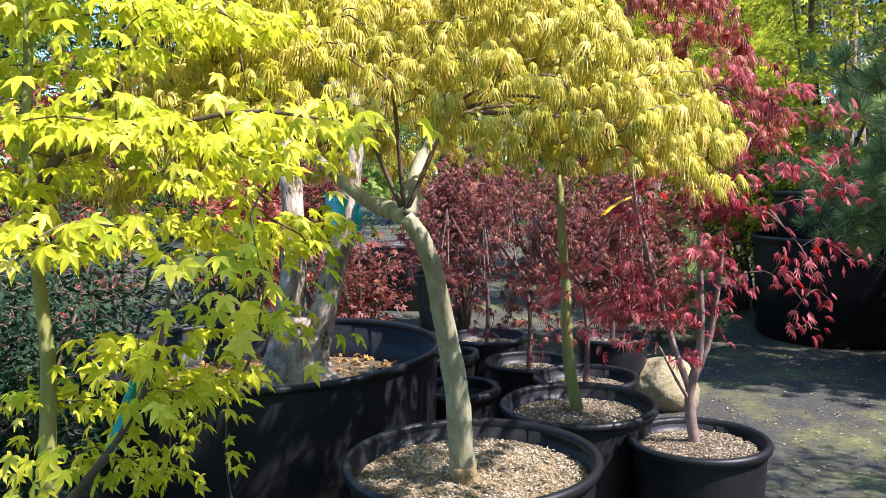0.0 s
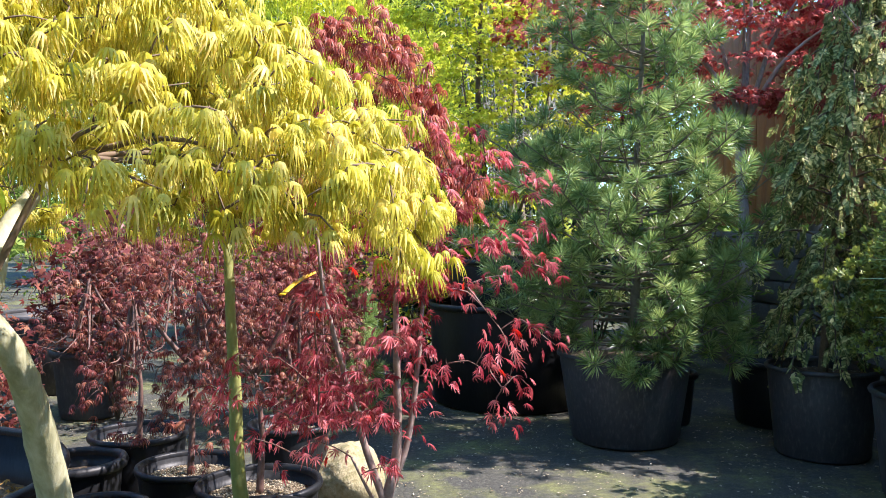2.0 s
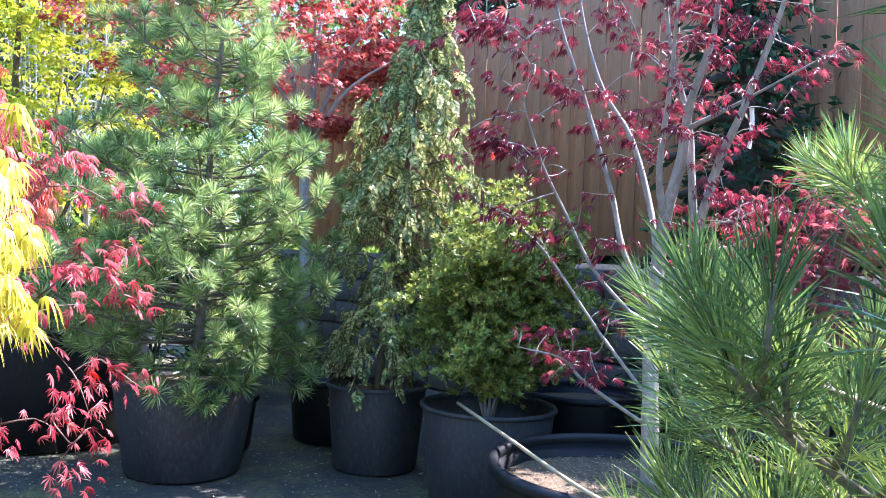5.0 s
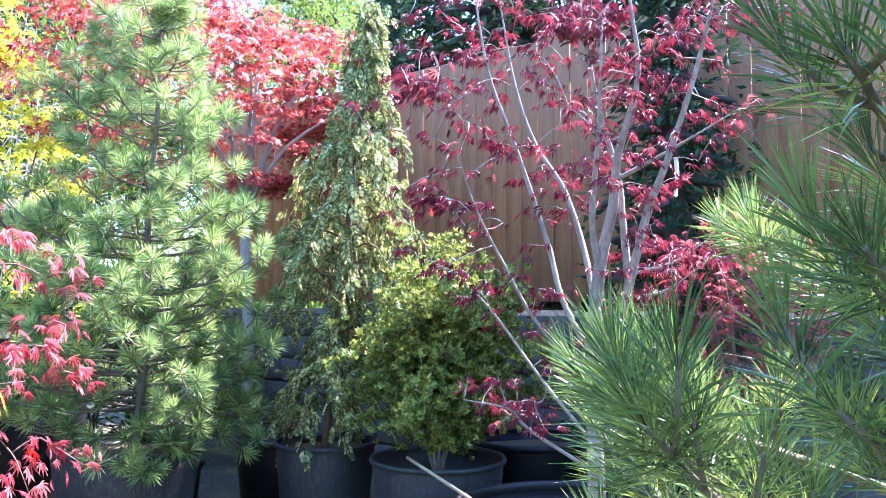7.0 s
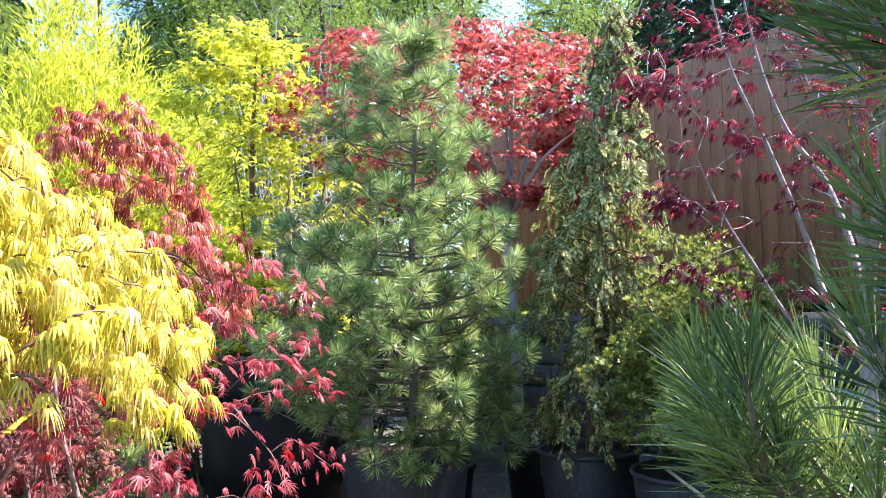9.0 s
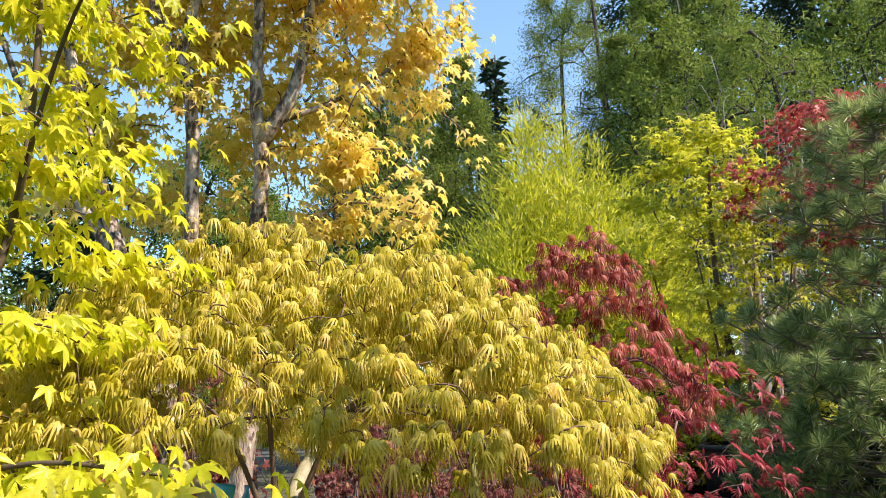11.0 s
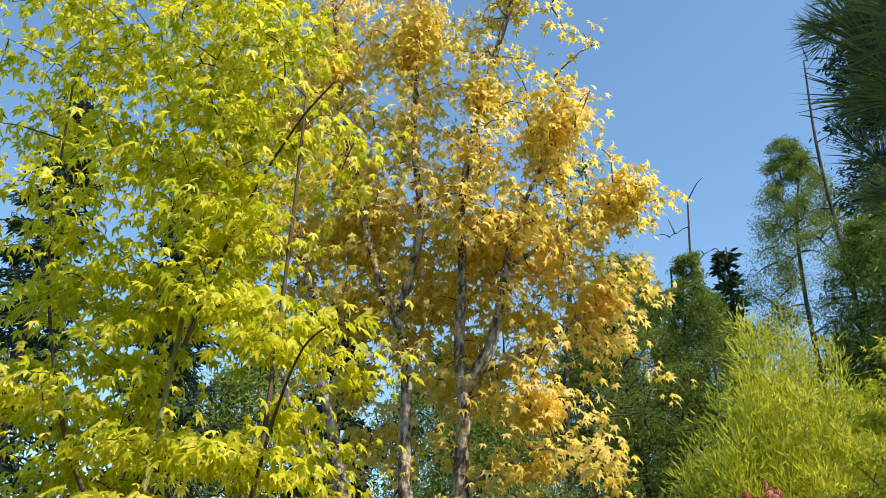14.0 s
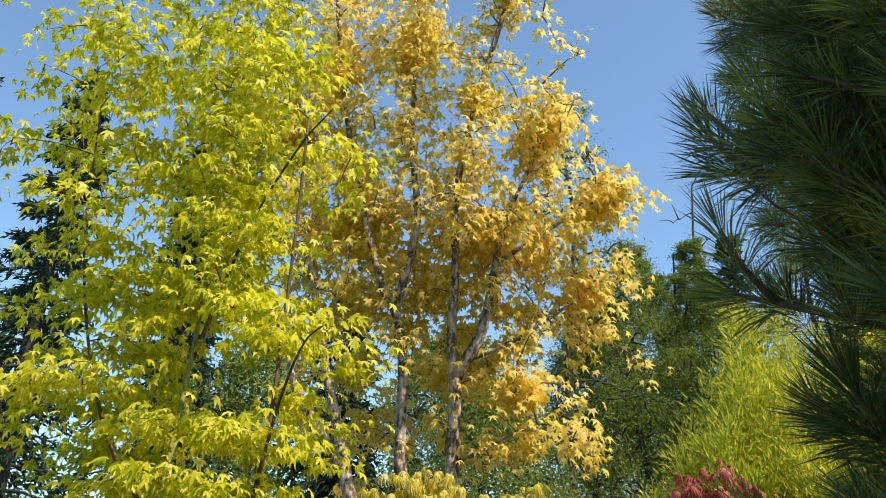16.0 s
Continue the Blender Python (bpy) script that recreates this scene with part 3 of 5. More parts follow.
def stems_tree(name, at, pot, stems, C, leaf_tpl, size, per, leaf_mat_, bark, twig, label, seed, pitch=(-1.1, -0.2), spread=0.03, category="tree", chips=2000, tail=0.5, sides=9, net_r=0.0035, flat=0.5, lift=0.1, group="", bed=None, single=0, zone=None, rnd=0.7, zsize=None, limb_bark=None):
    t = thing(name, at, label, category, group)
    if pot:
        pot_parts(t, pot[0], pot[1], seed=seed, chips=chips, soil=pot[2] if len(pot) > 2 else 0.05, soil_mat=bed)
    items, skel = [], []
    for k, (pts, a, b) in enumerate(stems):
        l = smooth_line(pts, 6)
        skel.append(l)
        items.append(("trunk" if k == 0 else "limb", tube(l, a, b, sides, 0.08, seed + k), bark if k == 0 or limb_bark is None else limb_bark, "", True, ""))
    S_ = np.vstack(skel)
    net, lines = twig_net(S_, C, net_r, 0.001, 4, lift, seed)
    items.append(("branchwork", net, twig, "", True, "stuff"))
    pos, R, sz = leaves_on(lines, per, leaf_tpl, size, spread, seed, pitch, S_.mean(0), 0.35, tail, flat, rnd)
    if zsize:   # smaller leaves higher up
        sz = sz * np.interp(pos[:, 2], zsize[:2], (1.0, zsize[2]))
    apart = np.zeros(len(pos), bool)
    if single:   # leaves that stand apart on the side towards the yard
        inside = np.flatnonzero(((pos > zone[0]) & (pos < zone[1])).all(1))
        apart[inside[:single]] = True
        one = raw_mesh("leaf", leaf_tpl[0], leaf_tpl[1], leaf_mat_)
        for p, m, k in zip(pos[apart] - np.array(at), R[apart], sz[apart]):
            ob = new("leaf", one)
            ob.parent = t
            ob.matrix_local = Matrix.Translation(p) @ Matrix(m.tolist()).to_4x4() @ Matrix.Scale(float(k), 4)
    items.append(("crown", scatter(leaf_tpl, pos[~apart], R[~apart], sz[~apart]), leaf_mat_, "", False, "stuff"))
    world_parts(t, items)
    return t


C3 = np.vstack([blob(88, (0.821, 2.985, 1.153), (0.45, 0.36, 0.46), 31, 0.7), blob(48, (0.601, 2.939, 0.848), (0.42, 0.30, 0.19), 32, 0.8),
                [(1.147, 3.078, 1.002), (1.068, 3.059, 0.992), (1.174, 3.108, 0.810), (1.100, 3.047, 0.839), (1.153, 3.119, 0.709), (1.063, 3.098, 0.708), (1.134, 3.114, 1.440), (1.067, 3.075, 1.459), (1.212, 3.144, 1.420), (1.161, 3.143, 1.268)]])
C3 = C3[C3[:, 2] > 0.62]
stems_tree("potted_maple", (0.756, 2.919, 0), (0.200, 0.42, 0.04),
           [([(0.753, 2.951, 0.360), (0.733, 2.944, 0.531), (0.763, 2.942, 0.682), (0.764, 2.936, 0.889), (0.766, 2.949, 1.111), (0.802, 2.974, 1.417)], 0.017, 0.005),
            ([(0.738, 2.944, 0.541), (0.679, 2.931, 0.717), (0.622, 2.939, 0.929), (0.580, 2.948, 1.112), (0.567, 2.973, 1.265)], 0.010, 0.004),
            ([(0.754, 2.944, 0.603), (0.795, 2.945, 0.725), (0.824, 2.962, 0.908), (0.851, 2.990, 1.112), (0.920, 3.012, 1.316)], 0.009, 0.003),
            ([(0.733, 2.944, 0.522), (0.687, 2.905, 0.603), (0.639, 2.876, 0.703)], 0.006, 0.003)],
           C3, MAPLE7N, 0.032, 10, M_RED, M_PINKBARK, M_REDTWIG, "crimson upright maple with drooping narrow leaves in a small black pot", 33, (-1.1, -0.15), 0.028, single=180, zone=((0.6, 2.5, 0.6), (1.3, 3.1, 1.5)))

# ---- wine-red maples in the pots behind ----
for k, (x, y, r, h, cr, top, mt) in enumerate([(0.163, 4.18, 0.195, 0.36, 0.42, 1.30, M_WINE), (0.424, 3.82, 0.21, 0.38, 0.38, 1.12, M_WINE), (-0.103, 4.77, 0.21, 0.36, 0.48, 1.32, M_WINE), (0.569, 4.78, 0.19, 0.36, 0.37, 1.22, M_WINE)]):
    lr = np.random.default_rng(90 + k)
    laceleaf_tree((x, y, 0), r, h, [(x, y, h - 0.06), (x + 0.01, y, 0.55), (x - 0.01, y + 0.02, 0.75)],
                  [([(x - 0.01, y + 0.02, 0.75), (x + 0.1, y, 0.95), (x + 0.15, y, 1.1)], 0.010, 0.005), ([(x - 0.01, y + 0.02, 0.75), (x - 0.12, y, 0.9), (x - 0.2, y, 1.05)], 0.010, 0.005)],
                  (x, y), (cr, cr), top, 0.70, 310, 4.4, 0.050, mt, M_REDTWIG, "wine-red laceleaf maple in a black nursery pot", 70 + k, M_REDTWIG, 1600, 0.013, LACE_S, 4)

# ---- the tall amber maple in the wide tub ----
gold_stems = [
    ([(-0.762, 3.516, 0.393), (-0.751, 3.509, 0.677), (-0.732, 3.535, 0.920), (-0.792, 3.639, 1.396), (-1.065, 3.803, 1.973), (-1.205, 3.889, 2.321), (-1.315, 3.873, 2.710), (-1.449, 3.849, 3.309), (-1.591, 3.830, 3.760)], 0.056, 0.018),
    ([(-0.665, 3.495, 0.413), (-0.615, 3.524, 0.677), (-0.553, 3.545, 0.909), (-0.514, 3.576, 1.078), (-0.542, 3.716, 1.450), (-0.783, 3.868, 1.978), (-0.829, 3.903, 2.200), (-0.826, 3.889, 2.611), (-0.874, 3.879, 2.895), (-0.971, 3.870, 3.084), (-1.104, 3.850, 3.556), (-1.214, 3.833, 3.976), (-1.363, 3.797, 4.923), (-1.424, 3.773, 5.555)], 0.046, 0.014),
    ([(-0.523, 3.690, 1.397), (-0.511, 3.845, 1.822), (-0.543, 3.912, 2.162), (-0.526, 3.903, 2.447), (-0.550, 3.893, 2.720), (-0.529, 3.879, 3.142), (-0.529, 3.865, 3.564), (-0.435, 3.849, 4.092), (-0.212, 3.830, 4.833), (-0.071, 3.815, 5.363)], 0.038, 0.014),
    ([(-0.527, 3.900, 2.531), (-0.377, 3.896, 2.775), (-0.287, 3.883, 3.198), (-0.186, 3.875, 3.527)], 0.034, 0.012),
    ([(-1.104, 3.852, 2.027), (-1.299, 3.888, 2.288), (-1.482, 3.874, 2.560), (-1.733, 3.901, 3.128)], 0.032, 0.012),
    ([(-0.287, 3.885, 3.146), (-0.047, 3.939, 3.309), (0.213, 3.993, 3.472), (0.39, 4.012, 3.555)], 0.014, 0.004),
    ([(-0.459, 3.899, 2.616), (-0.200, 4.007, 2.750), (0.080, 4.112, 2.968), (0.214, 4.163, 3.108)], 0.014, 0.004),
    ([(-0.543, 3.919, 2.088), (-0.347, 3.865, 2.142), (-0.135, 3.815, 2.216), (0.100, 3.740, 2.143)], 0.011, 0.003),
    ([(-0.885, 3.877, 2.927), (-0.765, 3.862, 3.455), (-0.814, 3.843, 3.982), (-0.800, 3.822, 4.615), (-0.790, 3.793, 5.458)], 0.024, 0.01),
    ([(-0.258, 3.879, 3.357), (-0.052, 3.870, 3.781), (0.071, 3.862, 4.099)], 0.012, 0.004),
    ([(-1.470, 3.848, 3.340), (-1.843, 3.827, 3.651), (-2.115, 3.799, 4.280), (-2.232, 3.764, 5.228)], 0.014, 0.005),
]
lr = np.random.default_rng(44)
gl = [smooth_line(p, 6) for p, _, _ in gold_stems]
gs = np.vstack([g[g[:, 2] > 2.0] for g in gl])
gs = gs[lr.uniform(0, 1, len(gs)) < np.interp(gs[:, 2], [2.0, 2.5, 3.0], [0.10, 0.45, 1.0])]
pick = gs[lr.integers(0, len(gs), 620)]
Cg = pick + lr.normal(size=(620, 3)) * [0.16, 0.17, 0.15]
Cg[:, 1] += np.interp(Cg[:, 2], [2.0, 3.0, 3.6], [0.22, 0.16, 0.0])
tips = np.vstack([np.repeat(g[-8:], 3, 0) for g in (gl[5], gl[6], gl[9])] + [gl[7][-3:]])
Cg = np.vstack([Cg, tips + lr.normal(size=tips.shape) * [0.05, 0.06, 0.05], blob(150, (-1.160, 4.007, 3.561), (0.7, 0.35, 0.6), 45, 0.9), blob(80, (-0.368, 4.032, 3.413), (0.5, 0.3, 0.55), 46, 0.9), blob(34, (-1.315, 4.295, 2.724), (0.7, 0.15, 0.4), 54, 0.9), blob(34, (-0.16, 3.9, 2.42), (0.14, 0.14, 0.26), 61, 0.9), blob(24, (-0.055, 3.917, 3.941), (0.3, 0.2, 0.2), 55, 0.9), blob(80, (-1.640, 3.811, 4.287), (0.28, 0.25, 0.9), 56, 0.9), blob(18, (-1.154, 4.329, 2.463), (0.5, 0.12, 0.32), 57, 0.9),
                blob(70, (-1.328, 3.808, 4.607), (0.2, 0.25, 1.0), 49, 0.9), blob(30, (-0.394, 3.847, 4.198), (0.13, 0.16, 0.5), 50, 0.9), blob(30, (-0.172, 3.825, 4.992), (0.14, 0.16, 0.45), 53, 0.9), blob(60, (-0.821, 3.821, 4.614), (0.15, 0.2, 0.9), 51, 0.9),
                blob(90, (-2.059, 3.864, 3.967), (0.4, 0.3, 1.3), 52, 0.9), blob(7, (-0.136, 3.871, 2.144), (0.28, 0.18, 0.10), 47, 0.8),
                blob(70, (-0.75, 4.2, 3.15), (0.9, 0.25, 0.5), 58, 0.9), blob(75, (-1.35, 4.1, 4.0), (0.4, 0.3, 1.2), 59, 0.9), blob(70, (-0.85, 4.0, 4.9), (0.5, 0.3, 0.7), 60, 0.9)])
tub_tree = stems_tree("tub_maple", (-0.858, 3.506, 0), None, gold_stems, Cg, MAPLE5, 0.044, 14, M_GOLD, M_WARMBARK, M_TWIG,
                      "tall multi-stemmed amber-leaved maple with mottled bark in a wide black tub", 48, (-1.2, -0.2), 0.055, sides=12, net_r=0.006, flat=0.8)
pot_parts(tub_tree, 0.69, 0.56, seed=12, soil=0.19, taper=0.95, lip=0.014, chips=500, wob=0.016, soil_mat=M_SOIL, chip_size=0.007)
lr = np.random.default_rng(68)
n = 1100
a, rr = lr.uniform(0, 6.283, n), 0.65 * np.sqrt(lr.uniform(0, 1, n))
pos = np.stack([rr * np.cos(a), rr * np.sin(a), 0.378 + lr.uniform(0, 0.016, n)], 1)
part("leaf_litter", scatter(MAPLE5, pos, frames(lr.normal(size=(n, 3)) * [1, 1, 0.25], np.tile([0, 0, 1.0], (n, 1)) + lr.normal(size=(n, 3)) * 0.5), lr.uniform(0.012, 0.035, n)), M_LITTER, tub_tree, "brown fallen maple leaves", kind="stuff")
# swollen, peeling base of the trunk
base_l = smooth_line([(-0.742, 3.520, 0.351), (-0.731, 3.517, 0.498), (-0.698, 3.514, 0.687)], 8)
part("root_flare", off(tube(base_l, 0.175, 0.09, 22, 0.16, 3), tub_tree.location), M_PALEBARK, tub_tree, "gnarled pale trunk base", True)
for pts, a, b in (([(-0.762, 3.512, 0.551), (-0.750, 3.507, 0.729), (-0.732, 3.534, 0.951), (-0.761, 3.606, 1.238)], 0.052, 0.040), ([(-0.676, 3.502, 0.497), (-0.615, 3.524, 0.698), (-0.553, 3.545, 0.919), (-0.509, 3.576, 1.088), (-0.506, 3.694, 1.376)], 0.050, 0.036)):
    part("stem", off(tube(smooth_line(pts, 7), a, b, 14, 0.12, 9), tub_tree.location), M_PALEBARK, tub_tree, "pale peeling bark", True)

# ---- near lime-green maple ----
near_stems = [
    ([(-0.63, 1.83, 0.36), (-0.62, 1.82, 0.65), (-0.60, 1.82, 0.90), (-0.63, 1.84, 1.24), (-0.66, 1.92, 1.6), (-0.68, 2.0, 2.2), (-0.66, 2.02, 3.3)], 0.019, 0.005),
    ([(-0.61, 1.82, 1.08), (-0.55, 1.78, 1.24), (-0.42, 1.82, 1.42), (-0.34, 1.92, 1.7), (-0.36, 2.0, 2.3), (-0.34, 1.98, 2.9)], 0.012, 0.004),
    ([(-0.52, 1.78, 1.28), (-0.30, 1.66, 1.30), (-0.10, 1.62, 1.33), (0.06, 1.62, 1.31)], 0.006, 0.002),
    ([(-0.34, 1.92, 1.7), (-0.26, 1.86, 1.9), (-0.16, 1.8, 2.05), (-0.06, 1.78, 2.10)], 0.005, 0.002),
    ([(-0.62, 1.82, 0.5), (-0.48, 1.66, 0.66), (-0.35, 1.56, 0.77), (-0.285, 1.56, 0.85), (-0.235, 1.58, 0.96), (-0.21, 1.6, 1.1)], 0.010, 0.003),
    ([(-0.66, 1.92, 1.6), (-0.85, 1.85, 1.9), (-1.0, 1.8, 2.4), (-1.08, 1.8, 3.0)], 0.007, 0.003),
    ([(-0.68, 2.0, 2.1), (-0.5, 1.95, 2.5), (-0.28, 1.85, 2.7), (-0.14, 1.8, 2.78)], 0.006, 0.002),
]
lr = np.random.default_rng(66)
Cn = []
for tier in np.concatenate([np.arange(0.66, 1.45, 0.105), np.arange(1.5, 3.5, 0.15)]):   # flat fans of leaves, one above the other
    right = float(np.interp(tier, [0.66, 0.74, 0.84, 0.93, 1.06, 1.28, 1.4, 1.62, 1.74, 1.86, 1.95, 2.1, 2.2, 2.5, 2.7, 2.8, 3.0, 3.4], [-0.30, -0.24, -0.20, -0.09, -0.04, -0.02, -0.14, -0.12, -0.13, -0.30, -0.22, -0.12, -0.40, -0.38, -0.34, -0.20, -0.30, -0.40]))
    left = -1.2 - 0.14 * max(0.0, tier - 1.5)
    m = int(np.interp(tier, [0.6, 0.95, 1.1, 1.6, 2.0, 2.6, 3.4], [8, 14, 27, 48, 62, 60, 52]))
    for k in range(m):
        u = lr.uniform(0, 1) ** 0.75
        x = left + (right - left) * u
        y = lr.uniform(1.42, 2.05) - 0.10 * u if tier < 1.45 else lr.uniform(1.62, 2.25)
        if 0.78 < tier < 0.98 and x < -0.45:
            continue
        if noise.noise(Vector((x * 3.1, y * 3.1, tier * 4.2))) < (-0.27 if tier > 1.47 else -0.28):   # gaps
            continue
        Cn.append((x, y, tier + lr.normal() * 0.018 + 0.06 - (0.34 if tier < 1.5 else 0.26) * ((x + 0.6) ** 2 + (y - 1.85) ** 2)))
Cn = np.vstack([Cn, np.array([(0.07, 1.62, 1.30), (0.03, 1.64, 1.31), (-0.03, 1.62, 1.33), (-0.08, 1.64, 1.34), (-0.05, 1.78, 2.09), (-0.1, 1.8, 2.1)])])
near_maple = stems_tree("potted_maple", (-0.63, 1.83, 0), (0.21, 0.40, 0.05), near_stems, Cn, MAPLE7, 0.034, 17, M_LIME, M_GREENBARK, M_TWIG,
                        "lime-green maple with fresh star-shaped leaves beside the yard", 64, (-1.0, -0.1), 0.056, chips=900, flat=0.2, zsize=(1.4, 1.9, 0.94),
                        limb_bark=M_LIMB, single=290, zone=((-0.45, 1.0, 0.70), (0.3, 1.75, 1.5)))

# ---- pines ----


def pine(name, at, trunk, reachof, levels, tuft, tuft_len, leaf_m, label, seed, pot=None, r0=0.03, pot_mat=None, step=0.15, side=(0.08, 0.2), reach=(), per_level=6, lift=0.3, category="pine", chips=500):
    """A pine: trunk, whorls of upswept branches and needle tufts on side shoots. reachof(height, angle): branch length."""
    t = thing(name, at, label, category)
    lr = np.random.default_rng(seed)
    if pot:
        pot_parts(t, pot[0], pot[1], pot_mat, seed, soil=0.05, chips=chips, taper=0.8)
    tl = smooth_line(trunk, 8)
    items = [("trunk", tube(tl, r0, r0 * 0.25, 10, 0.06, seed), M_PINETWIG, "", True, "")]
    pos, tip, tw = [], [], []

    def shoots(line, start, step=step):
        n = max(2, int(np.linalg.norm(line[-1] - line[0]) * (1 - start) / step) + 1)
        sgn = lr.choice([-1, 1])
        for s in np.linspace(start, 1.0, n):
            i = s * (len(line) - 1)
            lo = min(int(i), len(line) - 2)
            b = line[lo] + (line[lo + 1] - line[lo]) * (i - lo)
            d = line[lo + 1] - line[lo]
            d = d / np.linalg.norm(d)
            if s > 0.99:
                pos.append(b)
                tip.append(d + [0, 0, 0.1])
                continue
            sgn = -sgn
            sd = np.array([-d[1], d[0], 0]) * sgn
            e = d * 0.7 + sd * lr.uniform(0.4, 1.0) + [0, 0, lr.uniform(-0.15, 0.8)]
            e = e / np.linalg.norm(e)
            ln = lr.uniform(*side)
            q = np.array([b, b + e * ln * 0.6, b + e * ln + [0, 0, 0.18 * ln]])
            tw.append(tube(q, 0.0042, 0.0026, 4))
            pos.append(q[-1])
            tip.append(q[-1] - q[1] + [0, 0, 0.02])

    for h in levels:
        j = int(np.argmin(np.abs(tl[:, 2] - h)))
        a0 = lr.uniform(0, 6.28)
        for k in range(per_level):
            a = a0 + k * 6.283 / per_level + lr.normal() * 0.3
            L = reachof(h, a) * lr.uniform(0.68, 1.08)
            d = np.array([math.cos(a), math.sin(a), 0])
            p0 = tl[j] + [0, 0, lr.normal() * 0.04]
            z1 = lift * lr.uniform(0.5, 1.4) * L
            line = smooth_line([p0, p0 + d * L * 0.55 + [0, 0, z1 * 0.2], p0 + d * L + [0, 0, z1]], 6)
            tw.append(tube(line, 0.004 + 0.006 * L, 0.003, 5))
            shoots(line, 0.3)
    for pts in reach:
        line = smooth_line(pts, 6)
        tw.append(tube(line, 0.008, 0.003, 6))
        shoots(line, 0.5, 0.05)
    pos.append(tl[-1])
    tip.append([0.02, 0, 1.0])
    pos, tip = np.array(pos), np.array(tip)
    items.append(("branchwork", join(*tw), M_PINETWIG, "", True, "stuff"))
    items.append(("foliage", scatter(tuft, pos, frames(tip, lr.normal(size=pos.shape)), tuft_len * lr.uniform(0.75, 1.2, len(pos))), leaf_m, "", False, "stuff"))
    world_parts(t, items)
    return t


TUFT = needle_tuft(110, 1.0, 0.026, 0.55, 10, 86, 5, 0.05)
BRUSH = needle_tuft(120, 1.0, 0.0125, 0.9, 8, 62, 6, 0.10)


def lopsided(h, a):
    """Crown of the yard pine: wide below, fuller towards the fence, slim above."""
    return float(np.interp(h, [0.5, 0.75, 1.1, 1.5, 1.75, 2.0, 2.5, 2.9, 3.15], [0.62, 0.95, 0.92, 0.80, 0.62, 0.58, 0.42, 0.26, 0.10])) * (1 + 0.16 * math.cos(a - 2.5))


pine("potted_pine", (2.60, 5.42, 0), [(2.62, 5.42, 0.42), (2.66, 5.38, 1.0), (2.64, 5.34, 1.7), (2.66, 5.3, 2.4), (2.67, 5.3, 3.08)], lopsided,
     np.concatenate([np.arange(0.56, 1.7, 0.115), np.arange(1.74, 3.05, 0.15)]), TUFT, 0.097, M_PINE, "bushy blue-green pine in a black nursery pot on the asphalt", 81, (0.395, 0.53), 0.03, M_POTGREY, step=0.125, per_level=8,
     reach=[[(2.62, 5.42, 0.62), (2.45, 5.2, 0.62), (2.33, 4.98, 0.50)], [(2.62, 5.42, 0.66), (2.6, 5.15, 0.64), (2.62, 4.96, 0.54)], [(2.62, 5.42, 0.62), (2.95, 5.22, 0.6), (3.12, 5.05, 0.46)], [(2.62, 5.42, 0.75), (3.0, 5.3, 0.7), (3.25, 5.15, 0.6)], [(2.62, 5.42, 0.8), (2.2, 5.2, 0.86), (1.82, 5.1, 0.95)], [(2.62, 5.42, 0.9), (2.25, 5.15, 1.0), (1.95, 5.0, 1.12)], [(2.62, 5.42, 0.62), (2.5, 5.12, 0.6), (2.46, 4.92, 0.46)]])


def slim(h, a):
    return float(np.interp(h, [0.7, 1.0, 1.5, 2.1, 2.6, 3.1], [0.24, 0.28, 0.32, 0.38, 0.30, 0.14])) * (1 + 0.15 * math.cos(a - 3.4))


NX, NY = 1.62, 0.96
arms = [[(NX, NY, 0.92), (1.40, 1.36, 1.09), (1.20, 1.49, 1.17), (1.07, 1.57, 1.215)], [(NX, NY, 0.90), (1.30, 1.36, 1.02), (1.10, 1.45, 1.12), (0.99, 1.48, 1.205)],
        [(NX, NY, 1.25), (1.55, 1.42, 1.32), (1.51, 1.6, 1.42)], [(NX, NY, 0.95), (1.3, 1.28, 1.1), (1.02, 1.334, 1.23)], [(NX, NY, 1.1), (1.28, 1.26, 1.23), (1.0, 1.306, 1.355)],
        [(NX, NY, 1.25), (1.26, 1.26, 1.38), (0.945, 1.306, 1.50)], [(NX, NY, 0.85), (1.35, 1.5, 0.9), (1.15, 1.62, 0.98)], [(NX, NY, 0.9), (1.42, 1.45, 1.0), (1.28, 1.66, 1.08)],
        [(NX, NY, 0.8), (1.3, 1.4, 0.9), (1.05, 1.5, 1.02)], [(NX, NY, 1.0), (1.25, 1.12, 1.12), (1.08, 1.2, 1.22)]]
arms_high = [[(NX, NY, z - 0.25), (1.25, (y + NY) / 2, z - 0.12), (x + 0.09, y, z)] for x, y, z in
             [(0.86, 0.94, 1.93), (0.84, 1.11, 1.99), (0.91, 0.98, 2.09), (0.83, 0.95, 1.75), (0.92, 1.05, 1.62), (0.95, 0.9, 1.84), (0.97, 1.02, 2.2), (1.0, 0.85, 2.02), (1.0, 1.1, 2.3), (1.02, 0.82, 1.72), (1.03, 0.8, 1.58), (0.98, 1.1, 1.84), (1.06, 0.92, 2.4), (1.1, 0.75, 1.9)]]
fan = np.random.default_rng(84)
for z in np.arange(1.42, 2.75, 0.026):   # the close-set boughs on the side of the yard
    az = fan.uniform(160, 206)
    a, r = radians(az), float(np.interp(az, [160, 173, 180, 206], [0.60, 0.63, 0.65, 0.58])) * fan.uniform(0.70, 1.0)
    arms_high.append([(NX, NY, z - 0.22), (NX + 0.5 * r * math.cos(a), NY + 0.5 * r * math.sin(a), z - 0.12), (NX + r * math.cos(a), NY + r * math.sin(a), z)])
